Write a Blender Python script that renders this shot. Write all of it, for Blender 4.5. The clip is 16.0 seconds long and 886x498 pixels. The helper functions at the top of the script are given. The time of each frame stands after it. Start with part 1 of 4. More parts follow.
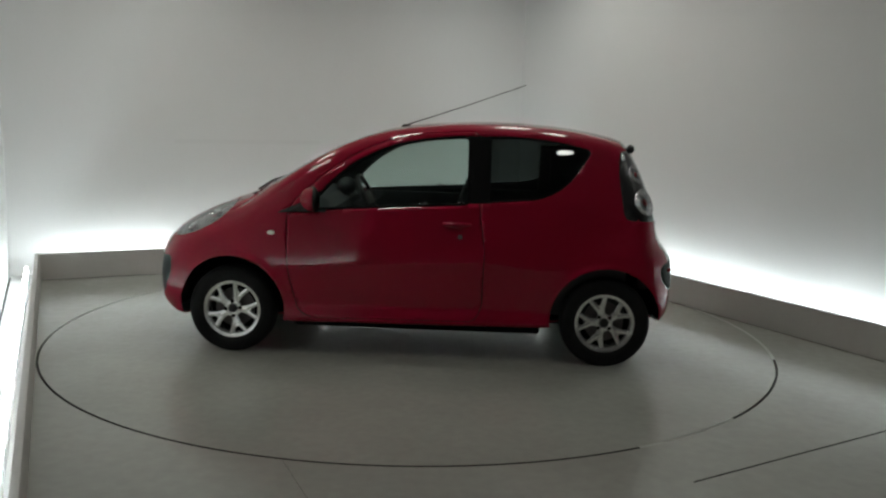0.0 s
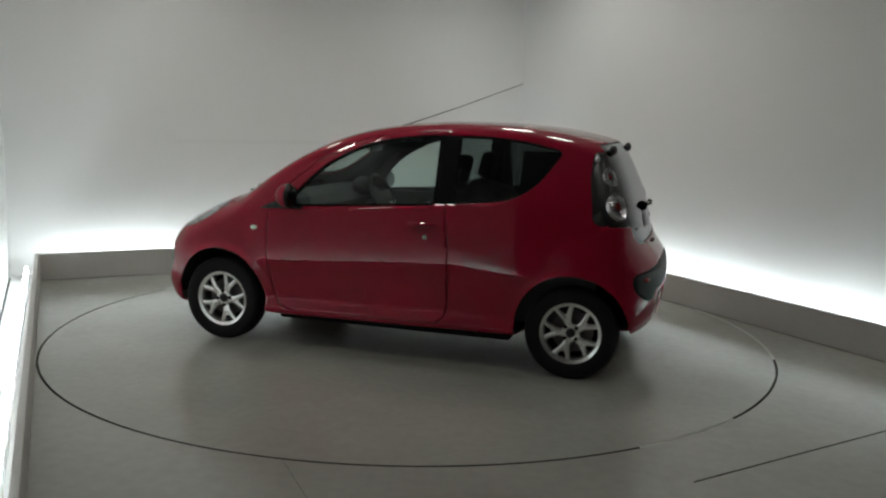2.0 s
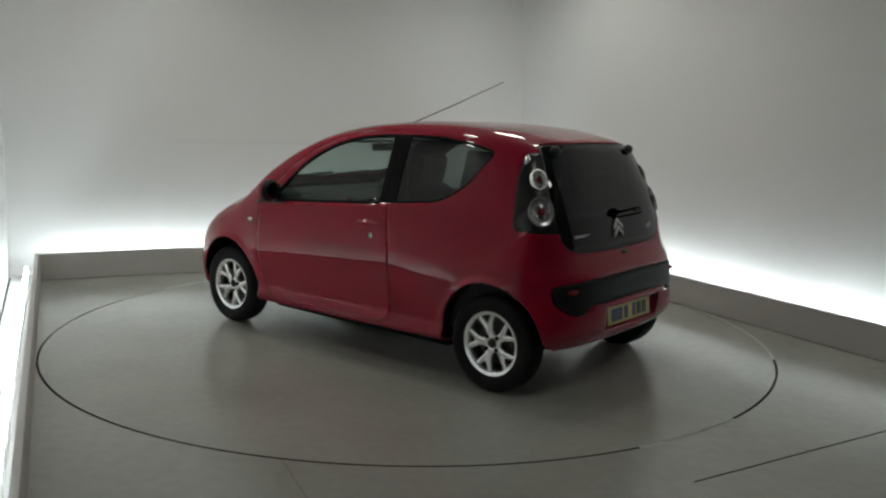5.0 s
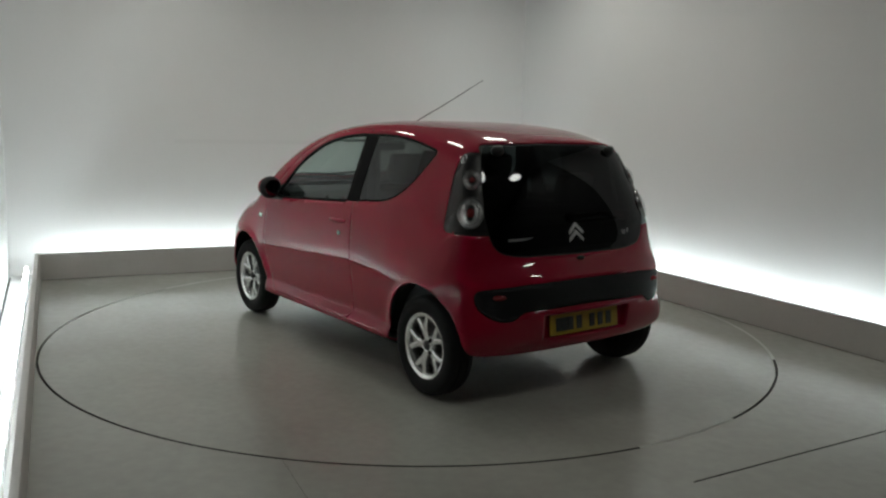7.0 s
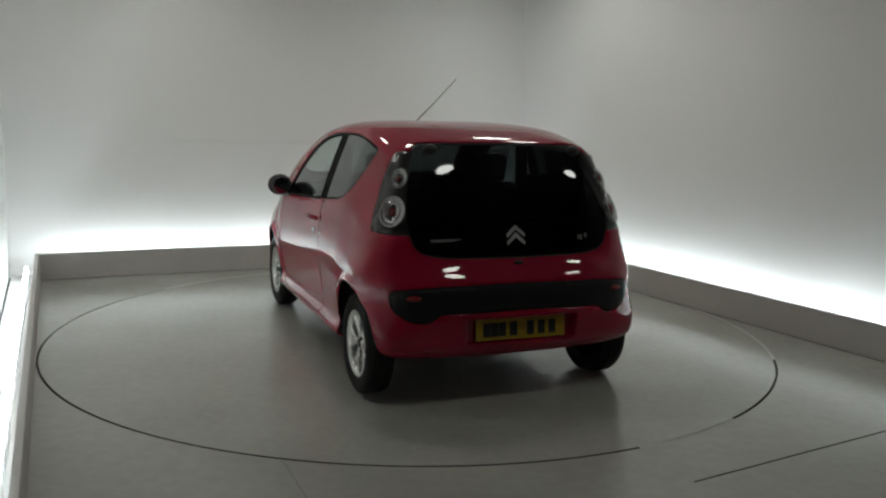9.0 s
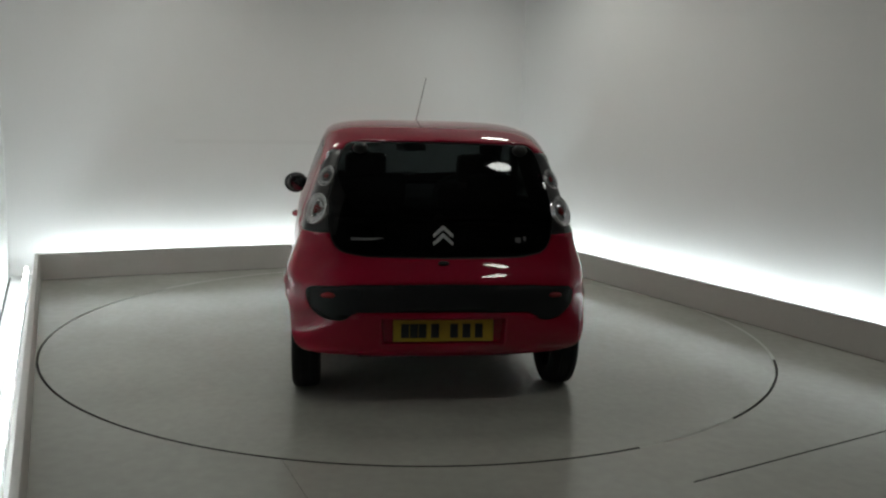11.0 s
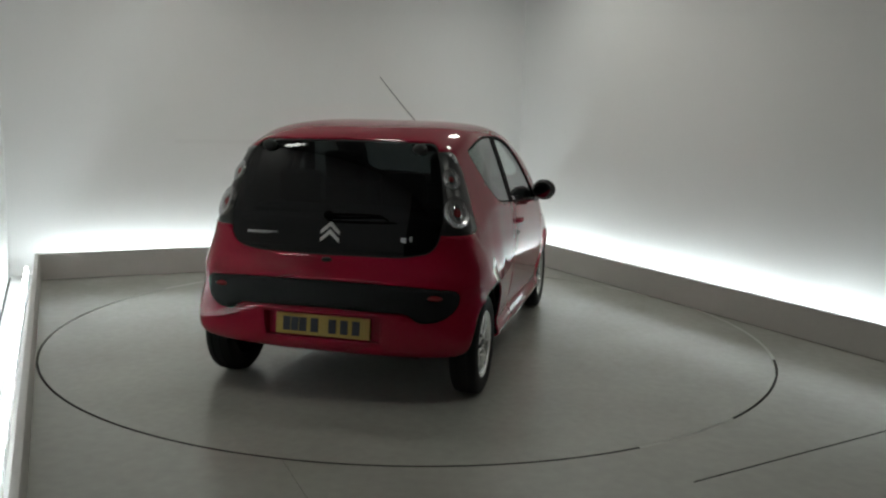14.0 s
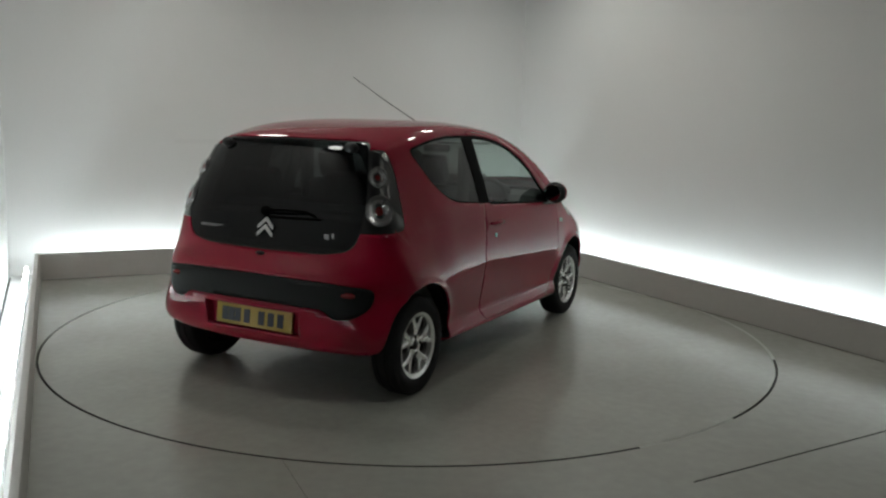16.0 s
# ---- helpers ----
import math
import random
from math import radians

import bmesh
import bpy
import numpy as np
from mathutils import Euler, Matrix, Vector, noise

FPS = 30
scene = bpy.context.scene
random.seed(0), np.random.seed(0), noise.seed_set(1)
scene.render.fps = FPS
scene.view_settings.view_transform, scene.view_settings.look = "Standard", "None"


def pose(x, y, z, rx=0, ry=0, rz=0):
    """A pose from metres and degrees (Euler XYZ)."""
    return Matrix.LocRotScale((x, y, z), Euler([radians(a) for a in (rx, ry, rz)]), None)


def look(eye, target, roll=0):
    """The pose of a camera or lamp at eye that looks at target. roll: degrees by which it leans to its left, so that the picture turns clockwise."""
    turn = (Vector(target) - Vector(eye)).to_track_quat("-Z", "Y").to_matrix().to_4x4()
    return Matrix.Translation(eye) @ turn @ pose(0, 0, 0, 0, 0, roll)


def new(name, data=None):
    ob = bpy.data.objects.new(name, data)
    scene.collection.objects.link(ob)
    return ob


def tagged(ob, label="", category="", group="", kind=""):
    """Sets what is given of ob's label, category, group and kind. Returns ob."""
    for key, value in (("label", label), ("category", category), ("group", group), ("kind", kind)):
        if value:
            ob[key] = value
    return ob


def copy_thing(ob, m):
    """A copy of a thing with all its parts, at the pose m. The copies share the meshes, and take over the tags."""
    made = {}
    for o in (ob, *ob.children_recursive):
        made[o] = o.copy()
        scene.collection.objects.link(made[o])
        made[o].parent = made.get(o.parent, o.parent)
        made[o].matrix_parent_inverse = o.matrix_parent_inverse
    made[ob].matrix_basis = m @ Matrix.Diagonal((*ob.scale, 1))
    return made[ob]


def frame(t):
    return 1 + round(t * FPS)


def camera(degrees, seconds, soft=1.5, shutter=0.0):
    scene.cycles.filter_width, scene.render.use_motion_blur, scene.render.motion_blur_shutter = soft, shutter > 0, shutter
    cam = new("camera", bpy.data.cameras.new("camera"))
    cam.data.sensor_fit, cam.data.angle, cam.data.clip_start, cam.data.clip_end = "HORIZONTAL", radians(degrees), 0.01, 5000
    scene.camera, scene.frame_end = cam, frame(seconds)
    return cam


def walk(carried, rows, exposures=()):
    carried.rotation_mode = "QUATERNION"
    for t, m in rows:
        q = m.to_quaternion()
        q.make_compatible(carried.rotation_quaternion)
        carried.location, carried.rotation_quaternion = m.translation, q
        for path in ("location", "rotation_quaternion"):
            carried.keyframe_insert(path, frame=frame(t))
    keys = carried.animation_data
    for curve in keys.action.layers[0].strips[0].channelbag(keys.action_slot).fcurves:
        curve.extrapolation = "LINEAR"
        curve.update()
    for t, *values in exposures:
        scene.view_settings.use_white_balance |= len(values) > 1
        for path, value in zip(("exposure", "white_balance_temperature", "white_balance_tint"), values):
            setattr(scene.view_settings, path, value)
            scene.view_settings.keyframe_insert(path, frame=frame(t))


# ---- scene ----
# camera on a stand beside the kerb, still
cam = camera(55.1, 16.0, soft=2.3)
EYE = (0.0, -5.977, 1.511)
AIM = (EYE[0] + math.sin(radians(1.937)), EYE[1] + math.cos(radians(1.937)), EYE[2] - math.tan(radians(8.814)))
walk(cam, [(0.0, look(EYE, AIM, 1.448)), (16.0, look(EYE, AIM, 1.448))])

# ---- light ----
scene.view_settings.exposure = 0.05
world = bpy.data.worlds.new("dark_hall")
world.use_nodes = True
world.node_tree.nodes["Background"].inputs["Color"].default_value = (0.5, 0.52, 0.55, 1)
world.node_tree.nodes["Background"].inputs["Strength"].default_value = 0.02
scene.world = world
TUBE = 24.5        # strip lights behind the kerbs
FILL = 21.0        # unseen ceiling lights over the turntable, added to brighten roof and walls
SPOT = 17.0         # ceiling lights before it
TUBE_COLOUR = (0.86, 0.97, 1.0)
PANEL_COLOUR = (0.975, 0.985, 0.905)

# plan of the studio: u along the back kerb, v along the side kerb, from their corner
CORNER = Vector((-3.30, 1.50, 0))
UDIR = Vector((0.922, 0.387, 0))
VDIR = Vector((0.387, -0.922, 0))
KERB, GAP, TALL = 0.235, 0.25, 3.3
FRONT = 9.6
LIT_SIDE, LIT_RIGHT = 6.0, 5.2
DISC = 2.4535


def plan(u, v, z=0.0):
    return CORNER + UDIR * u + VDIR * v + Vector((0, 0, z))


def right_u(v):
    return 4.72 + 0.073 * v


# ---- materials ----
def material(name, colour, rough=0.5, metal=0.0, vary=0.06, scale=6.0, fine=60.0, bump=0.0, coat=0.0, coat_rough=0.03, spec=0.5, rough_vary=0.05, flake=0.0, glow=0.0):
    m = bpy.data.materials.new(name)
    m.use_nodes = True
    nt = m.node_tree
    b = nt.nodes["Principled BSDF"]
    co = nt.nodes.new("ShaderNodeTexCoord")
    big = nt.nodes.new("ShaderNodeTexNoise")
    big.inputs["Scale"].default_value = scale
    big.inputs["Detail"].default_value = 5
    small = nt.nodes.new("ShaderNodeTexNoise")
    small.inputs["Scale"].default_value = fine
    small.inputs["Detail"].default_value = 3
    nt.links.new(co.outputs["Object"], big.inputs["Vector"])
    nt.links.new(co.outputs["Object"], small.inputs["Vector"])
    add = nt.nodes.new("ShaderNodeMix")
    add.data_type = "FLOAT"
    add.inputs[0].default_value = 0.35
    nt.links.new(big.outputs["Fac"], add.inputs[2])
    nt.links.new(small.outputs["Fac"], add.inputs[3])
    mix = nt.nodes.new("ShaderNodeMix")
    mix.data_type = "RGBA"
    lo = [max(0, c * (1 - vary * 2)) for c in colour]
    hi = [min(1, c * (1 + vary * 2)) for c in colour]
    mix.inputs[6].default_value = (*lo, 1)
    mix.inputs[7].default_value = (*hi, 1)
    nt.links.new(add.outputs[0], mix.inputs[0])
    nt.links.new(mix.outputs[2], b.inputs["Base Color"])
    rr = nt.nodes.new("ShaderNodeMapRange")
    rr.inputs["To Min"].default_value = max(0.0, rough - rough_vary)
    rr.inputs["To Max"].default_value = min(1.0, rough + rough_vary)
    nt.links.new(add.outputs[0], rr.inputs["Value"])
    nt.links.new(rr.outputs[0], b.inputs["Roughness"])
    b.inputs["Metallic"].default_value = metal
    b.inputs["Specular IOR Level"].default_value = spec
    b.inputs["Coat Weight"].default_value = coat
    b.inputs["Coat Roughness"].default_value = coat_rough
    if bump:
        bp = nt.nodes.new("ShaderNodeBump")
        bp.inputs["Strength"].default_value = bump
        bp.inputs["Distance"].default_value = 0.004
        nt.links.new(small.outputs["Fac"], bp.inputs["Height"])
        nt.links.new(bp.outputs[0], b.inputs["Normal"])
    if glow:
        b.inputs["Emission Color"].default_value = (*colour, 1)
        b.inputs["Emission Strength"].default_value = glow
    return m


def glass(name, colour, rough=0.0, keep=0.5, gloss=0.05):
    """Thin glass: a tinted see-through sheet under a mirror gloss; keep is the share of light let through."""
    m = bpy.data.materials.new(name)
    m.use_nodes = True
    nt = m.node_tree
    nt.nodes.remove(nt.nodes["Principled BSDF"])
    out = nt.nodes["Material Output"]
    tr = nt.nodes.new("ShaderNodeBsdfTransparent")
    tr.inputs["Color"].default_value = (*[c * keep for c in colour], 1)
    gl = nt.nodes.new("ShaderNodeBsdfGlossy")
    gl.inputs["Roughness"].default_value = rough
    gl.inputs["Color"].default_value = (0.95, 0.97, 1.0, 1)
    lw = nt.nodes.new("ShaderNodeLayerWeight")
    lw.inputs["Blend"].default_value = 0.5
    pw = nt.nodes.new("ShaderNodeMath")
    pw.operation = "POWER"
    pw.inputs[1].default_value = 4.0
    nt.links.new(lw.outputs["Facing"], pw.inputs[0])
    fr = nt.nodes.new("ShaderNodeMapRange")
    fr.inputs["To Min"].default_value = gloss
    fr.inputs["To Max"].default_value = 0.9
    nt.links.new(pw.outputs[0], fr.inputs["Value"])
    ms = nt.nodes.new("ShaderNodeMixShader")
    nt.links.new(fr.outputs[0], ms.inputs[0])
    nt.links.new(tr.outputs[0], ms.inputs[1])
    nt.links.new(gl.outputs[0], ms.inputs[2])
    nt.links.new(ms.outputs[0], out.inputs["Surface"])
    return m


def lamp_glow(name, colour, strength):
    m = bpy.data.materials.new(name)
    m.use_nodes = True
    nt = m.node_tree
    nt.nodes.remove(nt.nodes["Principled BSDF"])
    em = nt.nodes.new("ShaderNodeEmission")
    em.inputs["Color"].default_value = (*colour, 1)
    em.inputs["Strength"].default_value = strength
    nt.links.new(em.outputs[0], nt.nodes["Material Output"].inputs["Surface"])
    return m


M_FLOOR = material("grey_floor_paint", (0.40, 0.40, 0.365), 0.22, vary=0.16, scale=0.9, fine=14, bump=0.02, rough_vary=0.10, spec=0.65)
M_DISC = material("grey_disc_paint", (0.40, 0.401, 0.365), 0.20, vary=0.15, scale=1.3, fine=18, bump=0.02, rough_vary=0.10, spec=0.65)
M_KERB = material("grey_kerb_paint", (0.52, 0.50, 0.475), 0.5, vary=0.06, scale=2.5, fine=30, bump=0.05)
M_SEAM = material("black_joint", (0.012, 0.012, 0.011), 0.8, vary=0.1)
M_WALL = material("white_wall_paint", (0.80, 0.80, 0.79), 0.75, vary=0.02, scale=0.7, fine=40, bump=0.03)
M_TROUGH = material("white_trough_paint", (0.8, 0.8, 0.8), 0.6, vary=0.02)
M_CEIL = material("grey_ceiling", (0.17, 0.17, 0.166), 0.85, vary=0.05, scale=1.2)
# the dimness of the unseen hall is put into this dark grey
M_HALL = material("dark_grey_hall_wall", (0.15, 0.15, 0.148), 0.85, vary=0.05, scale=1.0)
M_TUBE = lamp_glow("strip_light_glow", TUBE_COLOUR, TUBE)
M_FILL = lamp_glow("fill_light_glow", PANEL_COLOUR, FILL)
M_SPOT = lamp_glow("spot_glow", PANEL_COLOUR, SPOT)
M_FRAME = material("white_metal_frame", (0.7, 0.7, 0.7), 0.4, vary=0.02)

M_PAINT = material("red_car_paint", (0.30, 0.0025, 0.024), 0.5, metal=0.0, vary=0.05, scale=2.0, fine=500, coat=0.85, coat_rough=0.03, spec=0.06)
M_BLACK = material("black_plastic", (0.0055, 0.006, 0.0065), 0.45, vary=0.12, scale=8, fine=150, bump=0.08)
M_GRAIN = material("charcoal_bumper_plastic", (0.008, 0.0085, 0.0095), 0.6, spec=0.25, vary=0.12, scale=8, fine=250, bump=0.15)
M_WIPER = material("matt_black_rubber", (0.003, 0.003, 0.003), 0.9, spec=0.04, vary=0.1)
M_LINER = material("wheel_well_felt", (0.004, 0.004, 0.0045), 0.95, spec=0.2, vary=0.2, scale=12)
M_RUBBER = material("tyre_rubber", (0.006, 0.006, 0.0065), 0.8, spec=0.3, vary=0.15, scale=20, fine=120, bump=0.1)
M_ALLOY = material("silver_alloy", (0.80, 0.80, 0.79), 0.24, metal=0.85, vary=0.05, scale=9, fine=120)
M_BRAKE = material("brake_steel", (0.11, 0.10, 0.10), 0.5, metal=0.8, vary=0.15, scale=20)
M_CHROME = material("chrome", (0.8, 0.8, 0.8), 0.12, metal=1.0, vary=0.02)
M_TRIM = material("interior_plastic", (0.040, 0.042, 0.045), 0.65, vary=0.1, scale=9, bump=0.05)
M_CLOTH = material("seat_cloth", (0.018, 0.019, 0.022), 0.95, vary=0.2, scale=16, fine=200, bump=0.2)
M_HEADLINER = material("headliner_cloth", (0.35, 0.35, 0.34), 0.95, vary=0.05)
M_YELLOW = material("yellow_plate", (0.40, 0.25, 0.016), 0.4, vary=0.04, scale=12)
M_WHITE = material("white_plate", (0.75, 0.75, 0.72), 0.4, vary=0.04, scale=12)
M_INK = material("plate_ink", (0.012, 0.012, 0.012), 0.5)
M_RED_LENS = material("red_lens", (0.20, 0.02, 0.022), 0.2, vary=0.06, coat=0.2, spec=0.3)
M_AMBER = material("clear_repeater", (0.75, 0.72, 0.68), 0.2, coat=1.0)
M_REFLECT = material("lamp_reflector", (0.72, 0.72, 0.74), 0.22, metal=0.8, vary=0.05, scale=30)
M_GLASS = glass("clear_glass", (0.86, 0.97, 0.93), keep=0.78)
M_TINT = glass("dark_tinted_glass", (0.85, 0.97, 0.93), keep=0.19)
M_REAR = glass("black_tinted_glass", (0.8, 0.9, 0.95), keep=0.05, gloss=0.035)
M_LAMP = material("smoked_lamp_plastic", (0.010, 0.010, 0.011), 0.3, vary=0.1, coat=0.15)
M_JOINT = material("faint_floor_joint", (0.10, 0.098, 0.09), 0.6, vary=0.1)
M_BOWL = material("headlamp_bowl", (0.42, 0.43, 0.43), 0.2, metal=0.75, vary=0.08, scale=12)
M_RING = material("polished_lamp_ring", (0.42, 0.42, 0.43), 0.2, metal=0.9, vary=0.05)
M_MIRROR = material("mirror_glass", (0.22, 0.22, 0.23), 0.04, metal=1.0, vary=0.02)
M_DIRT = material("grimy_joint", (0.10, 0.09, 0.08), 0.8, vary=0.3, scale=3.0, fine=25)
M_GAP_COVER = material("pale_gap_cover", (0.36, 0.355, 0.325), 0.6, vary=0.2, scale=3.0, fine=25)
M_WALL_BAND = material("greyer_wall_paint", (0.775, 0.775, 0.765), 0.8, vary=0.03, scale=3.0)
M_LETTER = material("dull_badge_metal", (0.30, 0.30, 0.31), 0.35, metal=0.8, vary=0.05)
M_BADGE = material("satin_chrome", (0.74, 0.74, 0.74), 0.3, metal=0.45, vary=0.03)
M_LENS = glass("clear_lens", (1, 1, 1), keep=0.85)


# ---- mesh helpers ----
def mesh_object(name, bm, mat, parent=None, label="", smooth=True, angle=None):
    me = bpy.data.meshes.new(name)
    if smooth:
        for f in bm.faces:
            f.smooth = True
    bm.normal_update()
    if angle:
        for e in bm.edges:
            if len(e.link_faces) == 2 and e.calc_face_angle(0) > radians(angle):
                e.smooth = False
    bm.to_mesh(me)
    bm.free()
    me.materials.append(mat)
    ob = new(name, me)
    ob.parent = parent
    if label:
        tagged(ob, label)
    return ob


def part(name, bm, mat, parent, label="", smooth=True, angle=35):
    return mesh_object(name, bm, mat, parent, label, smooth, angle)


def add_box(bm, lo, hi, bevel=0.0, turn=None):
    made = bmesh.ops.create_cube(bm, size=1)["verts"]
    for v in made:
        v.co = Vector([(a + b) / 2 + c * (b - a) for a, b, c in zip(lo, hi, v.co)])
    if bevel:
        es = list({e for v in made for e in v.link_edges})
        r = bmesh.ops.bevel(bm, geom=es, offset=bevel, segments=2, affect="EDGES", profile=0.5)
        made = list({v for f in r["faces"] for v in f.verts} | {v for v in made if v.is_valid})
    if turn is not None:
        bmesh.ops.transform(bm, matrix=turn, verts=made)
    return made


def box_bm(lo, hi, bevel=0.0, turn=None):
    bm = bmesh.new()
    add_box(bm, lo, hi, bevel, turn)
    return bm


def prism_bm(pts, z0, z1):
    """An upright prism over a plan outline."""
    bm = bmesh.new()
    lo = [bm.verts.new((p[0], p[1], z0)) for p in pts]
    hi = [bm.verts.new((p[0], p[1], z1)) for p in pts]
    n = len(pts)
    bm.faces.new(hi)
    bm.faces.new(lo[::-1])
    for i in range(n):
        bm.faces.new((lo[i], lo[(i + 1) % n], hi[(i + 1) % n], hi[i]))
    bmesh.ops.recalc_face_normals(bm, faces=bm.faces)
    return bm


def lathe_bm(profile, n=48, bm=None, centre=(0, 0, 0)):
    """Turns (radius, y) pairs about the y axis."""
    bm = bm or bmesh.new()
    rings = []
    for r, y in profile:
        rings.append([bm.verts.new((centre[0] + r * math.cos(2 * math.pi * k / n), centre[1] + y, centre[2] + r * math.sin(2 * math.pi * k / n))) for k in range(n)])
    for a, b in zip(rings, rings[1:]):
        for k in range(n):
            bm.faces.new((a[k], a[(k + 1) % n], b[(k + 1) % n], b[k]))
    return bm


def tube_bm(points, radii, n=8, bm=None):
    bm = bm or bmesh.new()
    rings = []
    pts = [Vector(p) for p in points]
    for i, p in enumerate(pts):
        d = (pts[min(i + 1, len(pts) - 1)] - pts[max(i - 1, 0)]).normalized()
        a = d.orthogonal().normalized() if abs(d.z) > 0.99 else d.cross(Vector((0, 0, 1))).normalized()
        b = d.cross(a)
        r = radii[i] if hasattr(radii, "__len__") else radii
        rings.append([bm.verts.new(p + (a * math.cos(2 * math.pi * k / n) + b * math.sin(2 * math.pi * k / n)) * r) for k in range(n)])
    for a, b in zip(rings, rings[1:]):
        for k in range(n):
            bm.faces.new((a[k], a[(k + 1) % n], b[(k + 1) % n], b[k]))
    bm.faces.new(rings[0][::-1])
    bm.faces.new(rings[-1])
    bmesh.ops.recalc_face_normals(bm, faces=bm.faces)
    return bm


def structure(name, bm, mat, label, category, smooth=False):
    ob = mesh_object(name, bm, mat, None, "", smooth, 30 if smooth else None)
    return tagged(ob, label, category, kind="structure")


# ---- the studio ----
def studio():
    # floor with a round hole for the turntable
    n = 160
    hole = [(DISC * math.cos(2 * math.pi * k / n), DISC * math.sin(2 * math.pi * k / n)) for k in range(n)]
    bm = bmesh.new()
    r1 = DISC + 0.007
    inner = [bm.verts.new((x / DISC * r1, y / DISC * r1, 0)) for x, y in hole]
    low = [bm.verts.new((x / DISC * r1, y / DISC * r1, -0.05)) for x, y in hole]
    outer = [bm.verts.new((x / DISC * 14, y / DISC * 14, 0)) for x, y in hole]
    for k in range(n):
        j = (k + 1) % n
        bm.faces.new((inner[k], outer[k], outer[j], inner[j]))
        bm.faces.new((low[k], inner[k], inner[j], low[j]))
    structure("floor", bm, M_FLOOR, "worn grey painted concrete studio floor", "floor")
    bm = bmesh.new()
    bmesh.ops.create_circle(bm, cap_ends=True, segments=96, radius=DISC + 0.2)
    bmesh.ops.translate(bm, verts=bm.verts, vec=(0, 0, -0.05))
    structure("turntable_pit", bm, M_SEAM, "black pit under the turntable", "pit")
    # joints of the floor
    for name, a, b in (("floor_joint_1", (2.58, 5.512), (5.0, 5.278)), ("floor_joint_2", (1.012, 4.66), (1.012, 8.8))):
        p, q = plan(*a), plan(*b)
        d = (q - p).normalized()
        s = Vector((-d.y, d.x, 0)) * (0.004 if name.endswith("1") else 0.0012)
        structure(name, prism_bm([p + s, p - s, q - s, q + s], 0.0, 0.0016), M_SEAM if name.endswith("1") else M_JOINT, "thin dark joint in the painted floor", "floor joint")
    # dirt collected along the foot of the kerbs
    for name, a, b in (("floor_joint_3", (0.0, 0.004), (4.72, 0.004)), ("floor_joint_4", (right_u(0.02) - 0.004, 0.02), (right_u(8.5) - 0.004, 8.5))):
        p, q = plan(*a), plan(*b)
        d = (q - p).normalized()
        s = Vector((-d.y, d.x, 0)) * 0.006
        structure(name, prism_bm([p + s, p - s, q - s, q + s], 0.0, 0.0022), M_DIRT, "grimy joint along the foot of the kerb", "floor joint")
    # pale strips added over the stretches of the round gap that hardly show
    for k, (a0, a1) in enumerate(((-64, -47), (-16, 44), (64, 150))):
        steps = (a1 - a0) // 2
        arc = [radians(a0 + (a1 - a0) * i / steps) for i in range(steps + 1)]
        bm = bmesh.new()
        rows = [[bm.verts.new(((DISC + d) * math.cos(a), (DISC + d) * math.sin(a), z)) for d, z in ((-0.010, 0.0003), (-0.006, 0.0008), (0.006, 0.0008), (0.010, 0.0003))] for a in arc]
        for p, q in zip(rows, rows[1:]):
            for i in range(3):
                bm.faces.new((p[i], p[i + 1], q[i + 1], q[i]))
        structure("floor_joint_%d" % (5 + k), bm, M_GAP_COVER, "pale strip laid over the round floor gap", "floor joint")
    # a faint, slightly greyer horizontal band on the back wall
    structure("wall_band", prism_bm([plan(1.2, -GAP), plan(2.62, -GAP), plan(2.62, -GAP + 0.003), plan(1.2, -GAP + 0.003)], 1.205, 1.245), M_WALL_BAND, "faint grey band on the white wall", "wall joint")
    # kerbs, troughs and strip lights
    t = 0.035
    R0, R1 = right_u(0), right_u(FRONT)
    strips = (
        ("kerb_back", [plan(-t, 0), plan(R0 + t, 0), plan(R0 + t, -t), plan(-t, -t)]),
        ("kerb_side", [plan(0, 0.0), plan(0, FRONT), plan(-t, FRONT), plan(-t, 0.0)]),
        ("kerb_right", [plan(R0, 0), plan(R1, FRONT), plan(R1 + t, FRONT), plan(R0 + t, 0)]),
    )
    for name, pts in strips:
        bm = prism_bm(pts, -0.02, KERB)
        top = [e for e in bm.edges if all(v.co.z > KERB - 0.001 for v in e.verts)]
        bmesh.ops.bevel(bm, geom=top, offset=0.004, segments=2, affect="EDGES", profile=0.5)
        structure(name, bm, M_KERB, "low grey painted kerb hiding strip lights", "kerb")
    g = GAP
    wall = 0.12
    for name, pts in (
        ("wall_back", [plan(-g - wall, -g), plan(R0 + g + wall, -g), plan(R0 + g + wall, -g - wall), plan(-g - wall, -g - wall)]),
        ("wall_side", [plan(-g, -g), plan(-g, LIT_SIDE), plan(-g - wall, LIT_SIDE), plan(-g - wall, -g)]),
        ("wall_right", [plan(right_u(-g) + g, -g), plan(right_u(LIT_RIGHT) + g, LIT_RIGHT), plan(right_u(LIT_RIGHT) + g + wall, LIT_RIGHT), plan(right_u(-g) + g + wall, -g)]),
    ):
        structure(name, prism_bm(pts, 0.004, TALL), M_WALL, "plain white studio wall washed by light from below", "wall")
